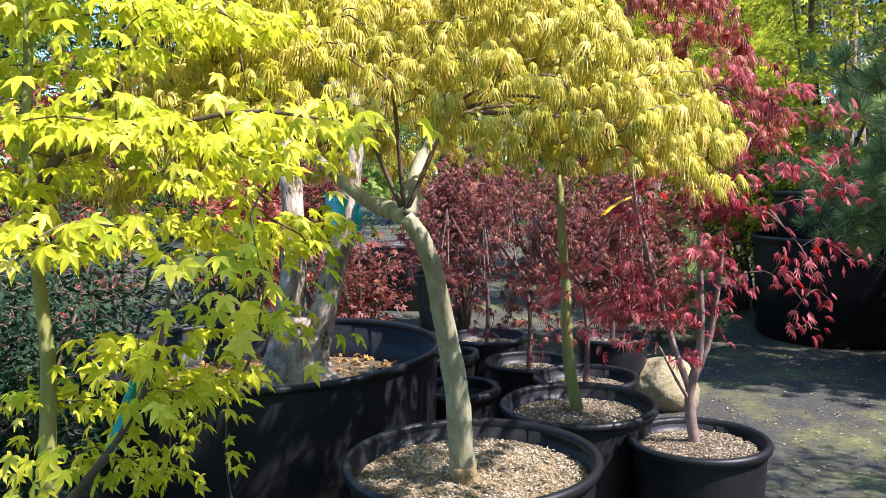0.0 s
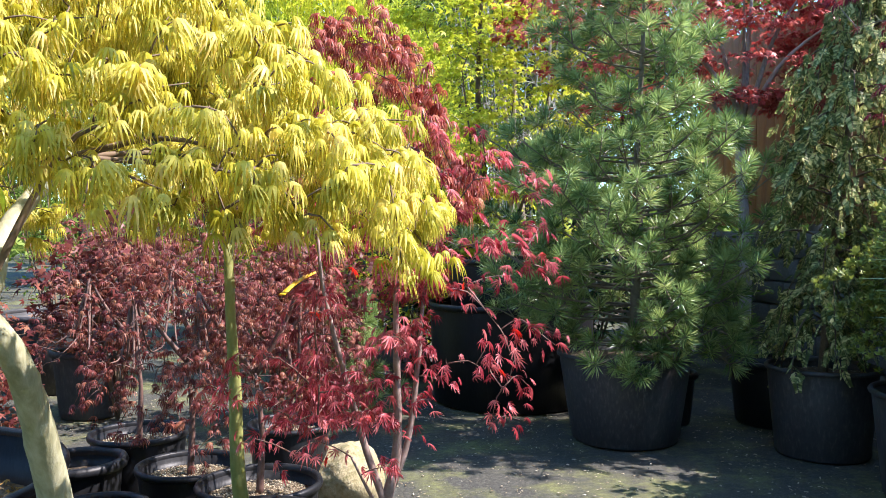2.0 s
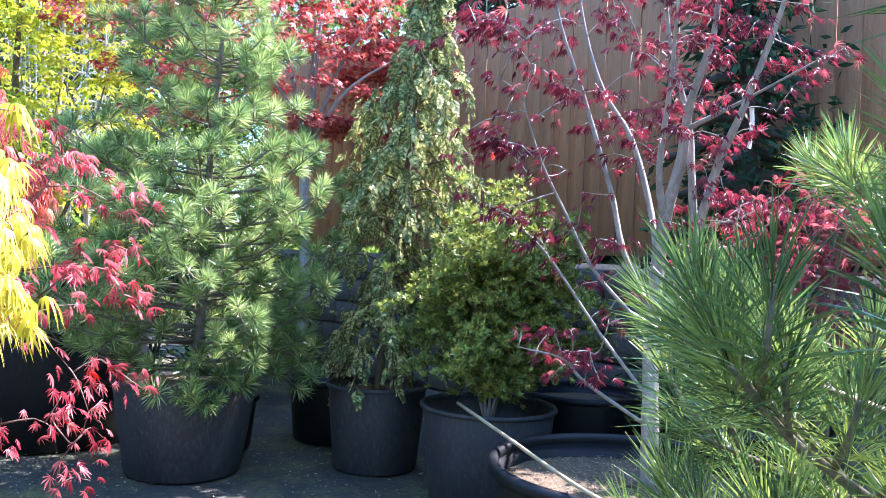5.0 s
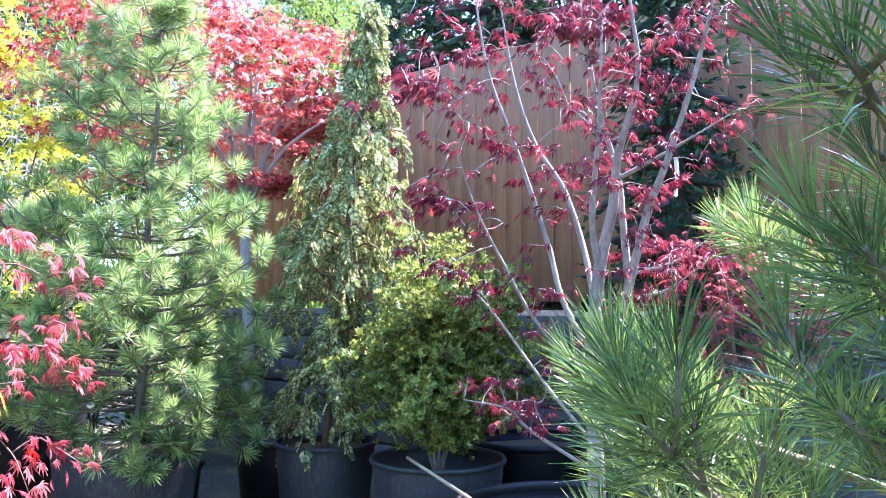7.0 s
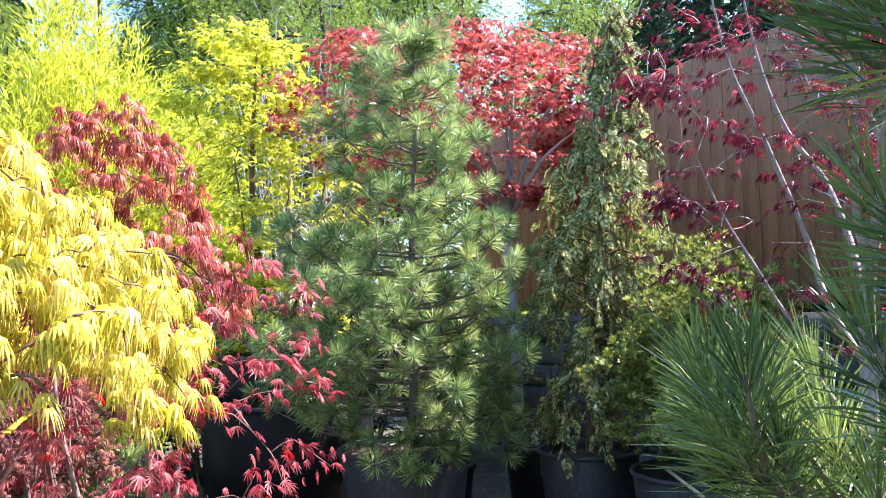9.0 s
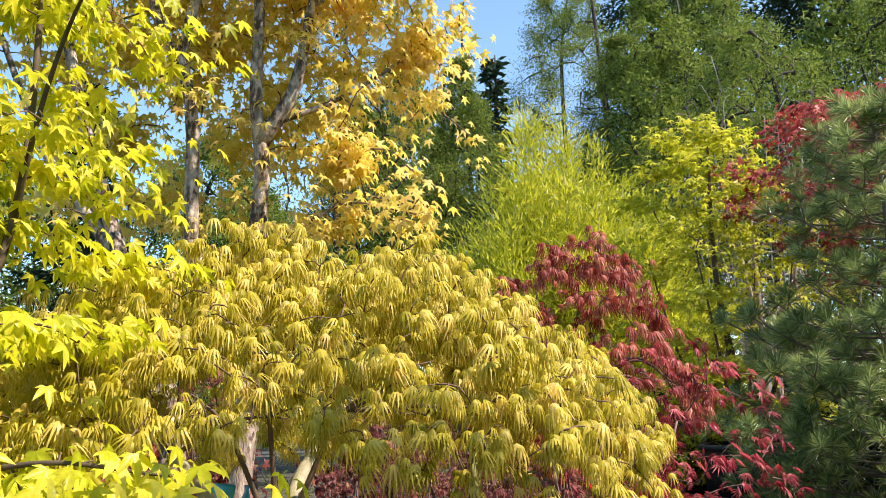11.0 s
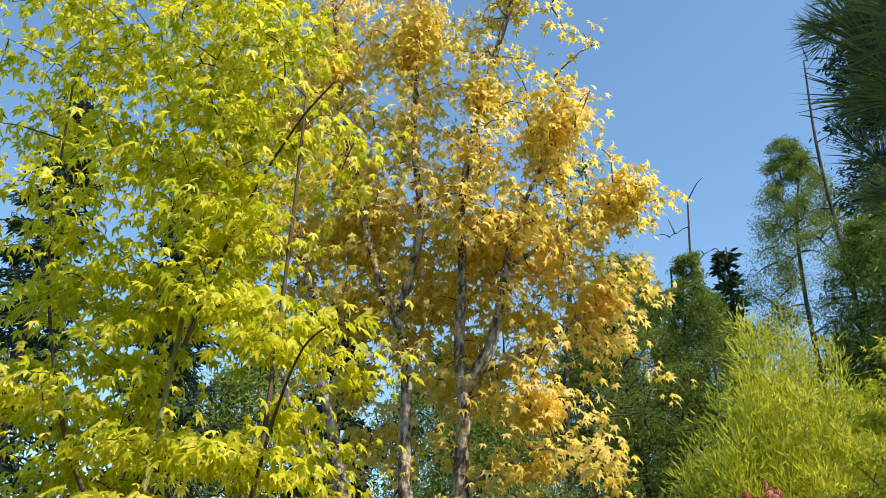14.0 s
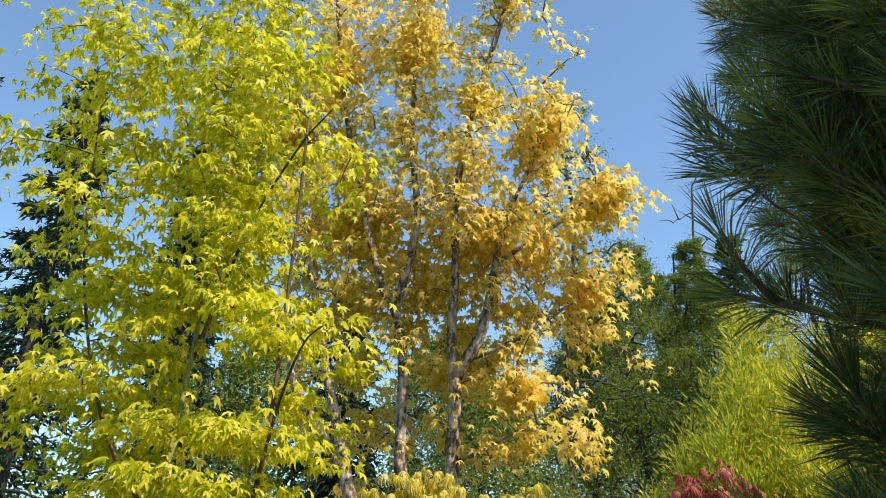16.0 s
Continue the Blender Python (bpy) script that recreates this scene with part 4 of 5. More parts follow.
for k in range(34):   # high boughs that lean over towards the yard
    y = fan.uniform(1.15, 1.70)
    x, z = fan.uniform(0.96, 1.22), fan.uniform(max(1.8, 1.8 + (y - 1.3) * 0.7), 2.8)
    arms_high.append([(NX, NY, z - 0.35), (0.45 * NX + 0.55 * x + 0.05, 0.45 * NY + 0.55 * y, z - 0.16), (x, y, z)])
pine("potted_pine", (NX, NY, 0), [(NX, NY, 0.40), (NX, NY, 1.2), (NX - 0.01, NY, 2.0), (NX - 0.02, NY + 0.02, 2.75), (NX - 0.02, NY + 0.02, 3.2)], slim,
     np.arange(0.8, 3.1, 0.10), BRUSH, 0.084, M_PINE_NEAR, "tall soft-needled pine with long bright needle tufts", 82, (0.24, 0.45), 0.026, step=0.065, side=(0.04, 0.12), per_level=9, reach=arms + arms_high)
pine("small_pine", (0.968, 6.47, 0), [(0.968, 6.47, 0.0), (0.97, 6.47, 0.5), (0.968, 6.47, 0.85)], lambda h, a: 0.5 - 0.42 * h, np.arange(0.12, 0.8, 0.14), TUFT, 0.12, M_PINE, "low blue-green pine shrub behind the pots", 83, None, 0.018)

# ---- weeping variegated conifer ----


def spray():
    """A hanging flat spray of scale leaves along +y."""
    V, F = [], []
    for s in np.linspace(0.05, 1, 9):
        for sd in (-1, 1):
            L = 0.42 * (1 - 0.6 * s) + 0.06
            b = np.array([0, s, -0.15 * s * s])
            e = b + np.array([sd * L * 0.75, L * 0.7, -0.10])
            m = (b + e) / 2
            w = np.array([0.05, -0.05 * sd, 0.02])
            k = len(V)
            V += [b, m + w, e, m - w]
            F += [(k, k + 1, k + 2), (k, k + 2, k + 3)]
    return np.array(V), np.array(F)


SPRAY = spray()
t = thing("weeping_conifer", (3.53, 4.84, 0), "narrow weeping conifer with cream-flecked green sprays in a black pot", "conifer")
pot_parts(t, 0.295, 0.50, M_POTGREY, 15, chips=300)
tl = smooth_line([(3.53, 4.84, 0.42), (3.60, 4.83, 1.2), (3.70, 4.81, 2.0), (3.78, 4.80, 2.6), (3.84, 4.80, 3.25)], 10)
lr = np.random.default_rng(16)
pos, tip, limbs_ = [], [], []
for k in range(96):   # drooping branches, each hung with sprays
    h = 0.66 + 2.54 * (k / 96) ** 1.05
    aa = k * 2.4 + lr.normal() * 0.3
    rr = float(np.interp(h, [0.6, 0.9, 1.5, 2.0, 2.3, 2.5, 3.2], [0.30, 0.40, 0.38, 0.44, 0.34, 0.15, 0.07])) * lr.uniform(0.35, 1.2)
    c = tl[int(np.argmin(np.abs(tl[:, 2] - h)))]
    e = np.array([math.cos(aa), math.sin(aa), 0])
    line = smooth_line([c, c + e * rr * 0.5 + [0, 0, 0.06], c + e * rr * 0.9 + [0, 0, -0.04], c + e * rr * 1.05 + [0, 0, -0.24]], 5)
    limbs_.append(tube(line, 0.007, 0.002, 5))
    m = 14 + int(rr * 70)
    u = lr.uniform(0.2, 1.0, m) * (len(line) - 1.001)
    lo = u.astype(int)
    p = line[lo] + (line[lo + 1] - line[lo]) * (u - lo)[:, None]
    pos.append(p + lr.normal(size=(m, 3)) * [0.03, 0.03, 0.03])
    tip.append(np.stack([e * 0.35 + [0, 0, -1.0]] * m) + lr.normal(size=(m, 3)) * 0.33)
pos, tip = np.vstack(pos), np.vstack(tip)
n = len(pos)
world_parts(t, [("trunk", tube(tl, 0.03, 0.008, 8, 0.06, 2), M_TWIG, "", True, ""), ("branchwork", join(*limbs_), M_TWIG, "", True, "stuff"),
                ("foliage", scatter(SPRAY, pos, frames(tip, lr.normal(size=(n, 3))), 0.085 * lr.uniform(0.5, 1.2, n)), M_VARIEG, "", False, "stuff")])

# ---- clipped shrub in a pot ----


def rosette(n=9):
    V, F = [], []
    for k in range(n):
        a = k * 2.4
        e = 0.35 + 0.8 * k / n
        d = np.array([math.cos(a) * math.cos(e), math.sin(e), math.sin(a) * math.cos(e)])
        s = np.cross(d, [0.3, 1, 0.2])
        s = s / np.linalg.norm(s) * 0.22
        b = len(V)
        V += [np.zeros(3), d * 0.5 + s, d, d * 0.5 - s]
        F += [(b, b + 1, b + 2), (b, b + 2, b + 3)]
    return np.array(V), np.array(F)


ROSE = rosette()
t = thing("potted_shrub", (3.55, 3.97, 0), "dense light-green shrub with pale bare stems in a deep black pot", "shrub")
pot_parts(t, 0.35, 0.51, M_POTGREY, 17, soil=0.14, chips=200)
st = []
lr = np.random.default_rng(18)
C = np.vstack([blob(900, (3.58, 3.92, 1.06), (0.50, 0.48, 0.52), 19, 0.5, -0.8), blob(190, (3.55, 3.94, 0.74), (0.42, 0.42, 0.20), 22, 0.6)])
C = C + np.array([noise.noise(Vector(c * 4.5)) for c in C])[:, None] * (C - [3.58, 3.92, 0.85]) * 0.6
for k in range(11):
    a = k * 0.57 * 2
    st.append(smooth_line([(3.55, 3.97, 0.36), (3.55 + 0.07 * math.cos(a), 3.97 + 0.07 * math.sin(a), 0.6), (3.57 + 0.24 * math.cos(a), 3.97 + 0.24 * math.sin(a), 1.05)], 5))
net, lines = twig_net(np.vstack(st), C, 0.004, 0.001, 4, 0.1, 20)
pos, R, sz = leaves_on(lines, 6.0, ROSE, 0.034, 0.03, 21, (0.2, 1.4), np.array([3.52, 3.97, 0.9]), 1.0, 0.5, 0.8)
world_parts(t, [("stem", tube(s, 0.012, 0.004, 6, 0.1, 1), M_GREYBARK, "", True, "") for s in st] + [("branchwork", net, M_TWIG, "", True, "stuff"), ("foliage", scatter(ROSE, pos, R, sz), M_BOX, "", False, "stuff")])

# ---- sparse red maple in the wide pot ----
mst = [
    ([(3.155, 2.79, 0.40), (3.16, 2.80, 0.70), (3.20, 2.83, 1.0), (3.25, 2.83, 1.42), (3.25, 2.76, 1.70), (3.22, 2.72, 1.90), (3.19, 2.61, 2.20), (3.11, 2.60, 2.5)], 0.040, 0.006),
    ([(3.20, 2.82, 1.02), (3.28, 2.76, 1.22), (3.30, 2.70, 1.45), (3.27, 2.61, 1.69), (3.25, 2.52, 1.87), (3.21, 2.39, 2.16), (3.14, 2.27, 2.45)], 0.026, 0.006),
    ([(3.30, 2.72, 1.40), (3.31, 2.75, 1.66), (3.31, 2.77, 1.85), (3.24, 2.83, 2.18), (3.15, 2.84, 2.6)], 0.019, 0.005),
    ([(3.25, 2.83, 1.45), (3.17, 2.81, 1.66), (3.07, 2.72, 1.97), (2.93, 2.62, 2.34)], 0.017, 0.004),
    ([(3.22, 2.84, 1.08), (3.24, 3.00, 1.33), (3.25, 3.08, 1.58), (3.19, 3.20, 1.99), (3.10, 3.28, 2.32), (3.02, 3.30, 2.68)], 0.015, 0.004),
    ([(3.24, 2.84, 1.28), (3.33, 2.94, 1.52), (3.36, 3.06, 1.81), (3.35, 3.21, 2.04), (3.33, 3.31, 2.34), (3.29, 3.36, 2.72)], 0.016, 0.004),
]
side_limbs = [
    ([(3.20, 2.83, 1.0), (3.11, 3.04, 1.23), (3.01, 3.14, 1.48), (2.92, 3.20, 1.68), (2.83, 3.23, 1.90)], 0.009, 0.003),
    ([(3.16, 2.81, 0.65), (2.94, 2.96, 0.82), (2.77, 2.94, 0.92), (2.56, 2.98, 0.97)], 0.008, 0.002),
    ([(3.17, 2.82, 0.76), (3.02, 2.96, 1.01), (2.83, 3.08, 1.30), (2.65, 3.13, 1.43)], 0.008, 0.002),
    ([(3.30, 2.70, 1.43), (3.35, 2.56, 1.47), (3.37, 2.43, 1.55)], 0.007, 0.002),
    ([(3.29, 2.73, 1.33), (3.25, 2.54, 1.36), (3.19, 2.35, 1.46)], 0.008, 0.002),
    ([(3.23, 2.73, 1.81), (3.25, 2.52, 1.90), (3.25, 2.27, 2.01)], 0.010, 0.003),
]
lr = np.random.default_rng(23)
Cm = []
for pts, _, _ in mst + side_limbs:   # forking twigs that lean out and up, with leaves in tufts at their ends
    l = smooth_line(pts, 6)
    for k in range(3 + len(l) // 2):
        b = l[int(lr.uniform(0.35, 1.0) * (len(l) - 1))]
        a = lr.uniform(0, 6.283)
        ln = lr.uniform(0.12, 0.42) if b[2] > 1.5 else lr.uniform(0.1, 0.25)
        e = b + [math.cos(a) * ln, math.sin(a) * ln, ln * lr.uniform(0.1, 0.7)]
        Cm += [e, b + (e - b) * 0.6 + lr.normal(size=3) * 0.05]
Cm = np.vstack([Cm, blob(170, (3.12, 2.8, 2.45), (0.6, 0.9, 0.42), 24, 0.95), blob(45, (2.62, 3.25, 2.15), (0.3, 0.35, 0.25), 62, 0.95), blob(26, (2.72, 3.28, 1.72), (0.26, 0.26, 0.12), 63, 0.95)])
wide = stems_tree("potted_maple", (3.12, 2.84, 0), None, mst + side_limbs, Cm, MAPLE7N, 0.038, 5.4, M_PLUM, M_GREYBARK, M_GREYBARK, "grey-stemmed maple with sparse dark red leaves in a wide black pot", 26, (-0.9, 0.0), 0.028, net_r=0.0045, flat=0.35, tail=0.22)
pot_parts(wide, 0.54, 0.50, M_POT, 27, soil=0.10, lip=0.024, chips=2600)

# ---- scarlet maple by the fence ----
sx, sy = 4.2, 6.6
sst = [([(sx, sy, 0.0), (sx + 0.02, sy, 1.0), (sx - 0.02, sy + 0.02, 1.9), (sx, sy, 2.3)], 0.05, 0.03)]
for k, (dx, dy, top) in enumerate([(-0.9, 0.6, 3.0), (-0.4, 0.3, 3.4), (0.2, 0.1, 3.6), (0.5, -0.3, 3.3), (0.55, -0.5, 2.9), (-0.2, -0.3, 3.1), (-1.1, 0.7, 3.3)]):
    p0 = np.array([sx, sy, 1.9 + 0.05 * k])
    p3 = np.array([sx + dx, sy + dy, top])
    sst.append(([p0, p0 + (p3 - p0) * [0.4, 0.4, 0.6], p3], 0.022, 0.006))
lr = np.random.default_rng(28)
Cs = []
for k in range(500):   # flat tiers
    a, rho = lr.uniform(0, 6.28), math.sqrt(lr.uniform(0, 1))
    tier = lr.choice([2.4, 2.68, 2.95, 3.15, 3.35, 3.55, 3.72])
    w = float(np.interp(tier, [2.4, 2.95, 3.4, 3.8], [0.7, 1.15, 1.2, 0.8]))
    Cs.append((min(4.85, sx - 0.3 + w * 1.4 * rho * math.cos(a)), sy + 0.2 - 0.3 * rho * math.cos(a) + w * 0.7 * rho * math.sin(a), tier + lr.normal() * 0.025 - 0.14 * rho))
stems_tree("scarlet_maple", (sx, sy, 0), None, sst, np.array(Cs), MAPLE5, 0.050, 17, M_SCARLET, M_GREYBARK, M_REDTWIG, "scarlet maple with flat tiers of leaves by the fence", 29, (-0.8, 0.1), 0.075, net_r=0.006, flat=0.2)

# ---- lime maple and pale trunks beyond ----
lx, ly = 2.40, 7.80
Cl = []
lr = np.random.default_rng(30)
for k in range(400):
    a, rho = lr.uniform(0, 6.28), math.sqrt(lr.uniform(0, 1))
    tier = lr.choice([1.3, 1.6, 1.9, 2.2, 2.5, 2.8, 3.1, 3.4, 3.7])
    w = float(np.interp(tier, [1.2, 2.2, 3.0, 3.8], [1.0, 1.1, 0.85, 0.4]))
    Cl.append((lx - 0.1 + w * rho * math.cos(a), ly + w * 0.8 * rho * math.sin(a), tier + lr.normal() * 0.05))
lst = [([(lx, ly, 0), (lx + 0.05, ly, 1.2), (lx - 0.05, ly, 2.4), (lx, ly, 3.6)], 0.05, 0.012)] + [([(lx, ly, 0.8), (lx + dx * 0.6, ly + dy, 1.6), (lx + dx, ly + dy, 2.6)], 0.02, 0.006) for dx, dy in ((-0.6, 0.1), (0.6, -0.1), (-0.3, -0.4), (0.4, 0.3))]
stems_tree("lime_maple", (lx, ly, 0), None, lst, np.array(Cl), MAPLE5, 0.062, 13, M_FARLIME, M_TWIG, M_TWIG, "lime-green maple with airy flat tiers beyond the pots", 34, (-0.7, 0.1), 0.085, net_r=0.006, flat=0.3)
for k, (x, y, lean) in enumerate([(2.88, 8.55, 0.05), (3.12, 8.67, -0.25), (3.31, 8.89, 0.1)]):
    t = thing("birch", (x, y, 0), "slender pale-barked birch trunk with bare twigs", "tree", "birches")
    l = smooth_line([(x, y, 0), (x + lean * 0.3, y, 1.5), (x + lean, y, 2.5), (x + lean * 1.4, y, 3.4)], 8)
    lr = np.random.default_rng(35 + k)
    C = l[lr.integers(len(l) // 3, len(l), 70)] + lr.normal(size=(70, 3)) * [0.45, 0.45, 0.4]
    net, _ = twig_net(l, C, 0.008, 0.002, 4, 0.3, k)
    world_parts(t, [("trunk", tube(l, 0.05, 0.012, 9, 0.06, k), M_PALEBARK, "", True, ""), ("branchwork", net, M_SNAG, "", True, "stuff")])

# ---- bamboo-like lime thicket ----
PLUME = (np.array([(0, 0, 0), (0.085, 0.4, -0.02), (0, 1, -0.12), (-0.085, 0.4, -0.02)]), np.array([(0, 1, 2), (0, 2, 3)]))
DIA = (np.array([(0, 0, 0), (0.16, 0.5, -0.06), (0, 1, -0.22), (-0.16, 0.5, -0.06)]), np.array([(0, 1, 2), (0, 2, 3)]))
bxx, byy = 1.23, 10.73
t = thing("bamboo_thicket", (bxx, byy, 0), "tall lime-yellow bamboo thicket with feathery tops", "bamboo")
lr = np.random.default_rng(40)
culms, pos, tip = [], [], []
for k in range(110):
    a, rho = lr.uniform(0, 6.28), math.sqrt(lr.uniform(0, 1))
    x, y = bxx + 1.35 * rho * math.cos(a), byy + 0.7 * rho * math.sin(a)
    ht = (5.5 - 2.6 * rho ** 1.3) * lr.uniform(0.8, 1.03)
    lean = np.array([math.cos(a), math.sin(a)]) * rho * lr.uniform(0.2, 0.6)
    l = smooth_line([(x, y, 0), (x + lean[0] * 0.3, y + lean[1] * 0.3, ht * 0.5), (x + lean[0], y + lean[1], ht)], 6)
    culms.append(tube(l, 0.014, 0.003, 5))
    m = 980
    s = lr.uniform(0.18, 1.0, m)
    idx = s * (len(l) - 1)
    lo = np.minimum(idx.astype(int), len(l) - 2)
    p = l[lo] + (l[lo + 1] - l[lo]) * (idx - lo)[:, None]
    w = 0.22 * (1.1 - s)[:, None] + 0.07
    o = lr.normal(size=(m, 3)) * w * [1, 1, 0.6]
    pos.append(p + o)
    tip.append(o / w * 0.45 + lr.normal(size=(m, 3)) * 0.3 + [0, 0, 0.8])
pos, tip = np.vstack(pos), np.vstack(tip)
world_parts(t, [("stem_clump", join(*culms), M_GREENBARK, "", True, "stuff"), ("foliage", scatter(PLUME, pos, frames(tip, lr.normal(size=pos.shape)), 0.11 * lr.uniform(0.6, 1.3, len(pos))), M_FARLIME, "", False, "stuff")])

# ---- woods beyond ----


def broad_tree(x, y, h, w, mat, leaf, n, seed, label, trunk_r=0.16, base=0.25, bark=M_DARKBARK, name="forest_tree", group="forest trees"):
    """A woodland tree: limbed trunk and a gappy crown of leaf clumps."""
    lr = np.random.default_rng(seed)
    t = thing(name, (x, y, 0), label, "tree", group)
    l = smooth_line([(x, y, 0), (x + lr.normal() * 0.02 * h, y, h * 0.4), (x + lr.normal() * 0.03 * h, y, h * 0.75), (x + lr.normal() * 0.03 * h, y, h * 0.97)], 6)
    K = 260
    zc = h * (base + (1 - base) * lr.uniform(0, 1, K) ** 0.9)
    prof = np.interp(zc / h, [base, base + 0.2, 0.75, 1.0], [0.55, 1.0, 0.75, 0.2]) * w / 2
    a = lr.uniform(0, 6.283, K)
    rr = prof * np.sqrt(lr.uniform(0.1, 1, K))
    C = np.stack([x + rr * np.cos(a), y + rr * np.sin(a), zc], 1)
    net, _ = twig_net(l, C, trunk_r * 0.3, trunk_r * 0.06, 5, 0.1, seed)
    per = int(7.0 * n) // K
    sg = np.repeat(prof * 0.10 + 0.075 * w / 5, per)[:, None] * [1, 1, 0.7]
    pos = np.repeat(C, per, 0) + lr.normal(size=(K * per, 3)) * sg
    tip = lr.normal(size=pos.shape) + [0, 0, -0.3]
    world_parts(t, [("trunk", tube(l, trunk_r, trunk_r * 0.2, 8, 0.05, seed), bark, "", True, ""), ("branchwork", net, bark, "", True, "stuff"),
                    ("crown", scatter(DIA, pos, frames(tip, lr.normal(size=pos.shape)), 0.56 * leaf * lr.uniform(0.6, 1.3, len(pos))), mat, "", False, "stuff")])
    return t


def fir(x, y, h, w, seed, label, n=5200, leaf=0.5, bare=0.15, name="forest_fir"):
    lr = np.random.default_rng(seed)
    t = thing(name, (x, y, 0), label, "tree", "forest firs")
    l = np.array([(x, y, 0), (x, y, h * 0.5), (x + 0.1, y, h)])
    br, pos, tip = [], [], []
    nb = 70 if h < 20 else 170
    for k in range(nb):
        s = bare + (1 - bare) * k / nb
        zc = h * s
        L = w / 2 * (1 - s) ** 0.7 * lr.uniform(0.55, 1.1) + 0.15
        a = k * 2.4 + lr.normal() * 0.3
        d = np.array([math.cos(a), math.sin(a), 0])
        p0 = np.array([x, y, zc])
        e = p0 + d * L + [0, 0, -0.22 * L]
        br.append(tube(np.array([p0, (p0 + e) / 2 + [0, 0, 0.06 * L], e]), 0.05, 0.015, 4))
        m = n // nb
        u = lr.uniform(0.15, 1, m)[:, None]
        pos.append(p0 + (e - p0) * u + lr.normal(size=(m, 3)) * np.array([0.18, 0.18, 0.12 if h < 20 else 0.24]) * (0.35 + L * 0.35))
        tip.append(d + lr.normal(size=(m, 3)) * 0.6 + [0, 0, -0.5])
    pos, tip = np.vstack(pos), np.vstack(tip)
    world_parts(t, [("trunk", tube(smooth_line(l, 6), 0.016 * h + 0.05, 0.03, 8, 0.03, seed), M_DARKBARK, "", True, ""), ("branchwork", join(*br), M_DARKBARK, "", True, "stuff"),
                    ("foliage", scatter(DIA, pos, frames(tip, lr.normal(size=pos.shape)), leaf * lr.uniform(0.5, 1.2, len(pos))), M_FARDARK, "", False, "stuff")])


for k, (x, y, h, w, mt, lf, nn, tr) in enumerate([
        (-3.6, 25.9, 11.2, 5.0, M_FARGREEN, 0.26, 5200, 0.16), (-1.6, 27.0, 12.3, 4.0, M_FARGREEN, 0.24, 4600, 0.15), (-0.1, 27.9, 12.5, 3.6, M_FARGREEN, 0.24, 4200, 0.15),
        (3.1, 25.7, 16.6, 4.4, M_FARGREEN, 0.14, 15000, 0.12), (4.5, 23.5, 12.2, 4.6, M_FARGREEN, 0.15, 9000, 0.14), (5.1, 21.6, 12.7, 4.0, M_FARGREEN, 0.22, 5200, 0.15), (7.2, 23.6, 14.3, 5.0, M_FARGREEN, 0.24, 5000, 0.17),
        (-2.0, 21.9, 11.3, 3.4, M_FARGREEN, 0.16, 5200, 0.12), (-0.3, 22.1, 11.2, 3.0, M_FARGREEN, 0.16, 5200, 0.12), (-3.3, 22.2, 10.0, 3.6, M_FARGREEN, 0.16, 5200, 0.12), (-4.7, 17.0, 6.0, 4.5, M_FARGREEN, 0.20, 4400, 0.12), (-3.1, 19.7, 15.1, 4.2, M_FARGREEN, 0.17, 1900, 0.12), (-7.9, 23.3, 9.6, 6.0, M_FARGREEN, 0.26, 4600, 0.18),
        (-12.3, 19.2, 8.4, 6.0, M_FARGREEN, 0.32, 2600, 0.18), (9.7, 19.7, 11.8, 6.0, M_FARGREEN, 0.32, 2600, 0.18), (12.8, 15.4, 9.7, 6.0, M_FARGREEN, 0.32, 2200, 0.18), (5.6, 16.0, 8.6, 5.0, M_FARGREEN, 0.13, 6000, 0.15), (9.0, 16.5, 9.5, 5.5, M_FARGREEN, 0.14, 5500, 0.15), (9.0, 12.0, 7.0, 4.5, M_FARGREEN, 0.12, 5000, 0.13)]):
    broad_tree(x, y, h, w, mt, lf, nn, 200 + k, "fresh green broadleaf tree at the edge of the woods", tr)
# unseen trees added behind the camera: they block skylight and deepen the yard's shade
for k, (x, y, h, w) in enumerate([(-7.0, -6.0, 8.5, 5.0), (-2.5, -8.0, 9.0, 5.2), (2.5, -8.5, 8.5, 5.2), (7.5, -9.0, 8.0, 4.6)]):
    broad_tree(x, y, h, w, M_FARGREEN, 0.40, 1500, 280 + k, "leafy green broadleaf tree added unseen behind the camera to block skylight", 0.16, 0.08)
fir(0.7, 30.0, 14.9, 2.6, 220, "dark narrow conifer standing above the woods", 2600, 0.4, 0.3)
fir(8.6, 32.5, 31.2, 14.0, 221, "very tall dark fir above the woods", 42000, 0.33, 0.25)
fir(13.4, 31.2, 28.2, 12.0, 222, "very tall dark fir above the woods", 30000, 0.33, 0.2)
fir(-19.4, 17.2, 18.7, 4.5, 223, "dark ragged fir with bare lower trunk", 10400, 0.27, 0.15)
fir(-17.0, 20.8, 17.4, 4.0, 224, "dark ragged fir with bare lower trunk", 9200, 0.27, 0.2)
fir(-20.2, 24.1, 19.4, 5.0, 225, "dark ragged fir with bare lower trunk", 9200, 0.27, 0.15)
fir(8.4, 9.0, 5.8, 3.4, 226, "dark green conifer behind the fence", 5000, 0.18, 0.1, "conifer")
fir(7.3, 4.4, 4.7, 3.0, 228, "dark green conifer behind the fence", 6000, 0.17, 0.1, "conifer")
fir(7.4, 2.7, 4.6, 3.0, 229, "dark green conifer behind the fence", 6000, 0.17, 0.1, "conifer")
fir(4.55, 3.1, 3.3, 1.0, 230, "dark green young conifer before the fence", 5200, 0.09, 0.05, "conifer")
fir(7.6, 6.2, 4.9, 3.2, 227, "dark green conifer behind the fence", 6000, 0.17, 0.1, "conifer")

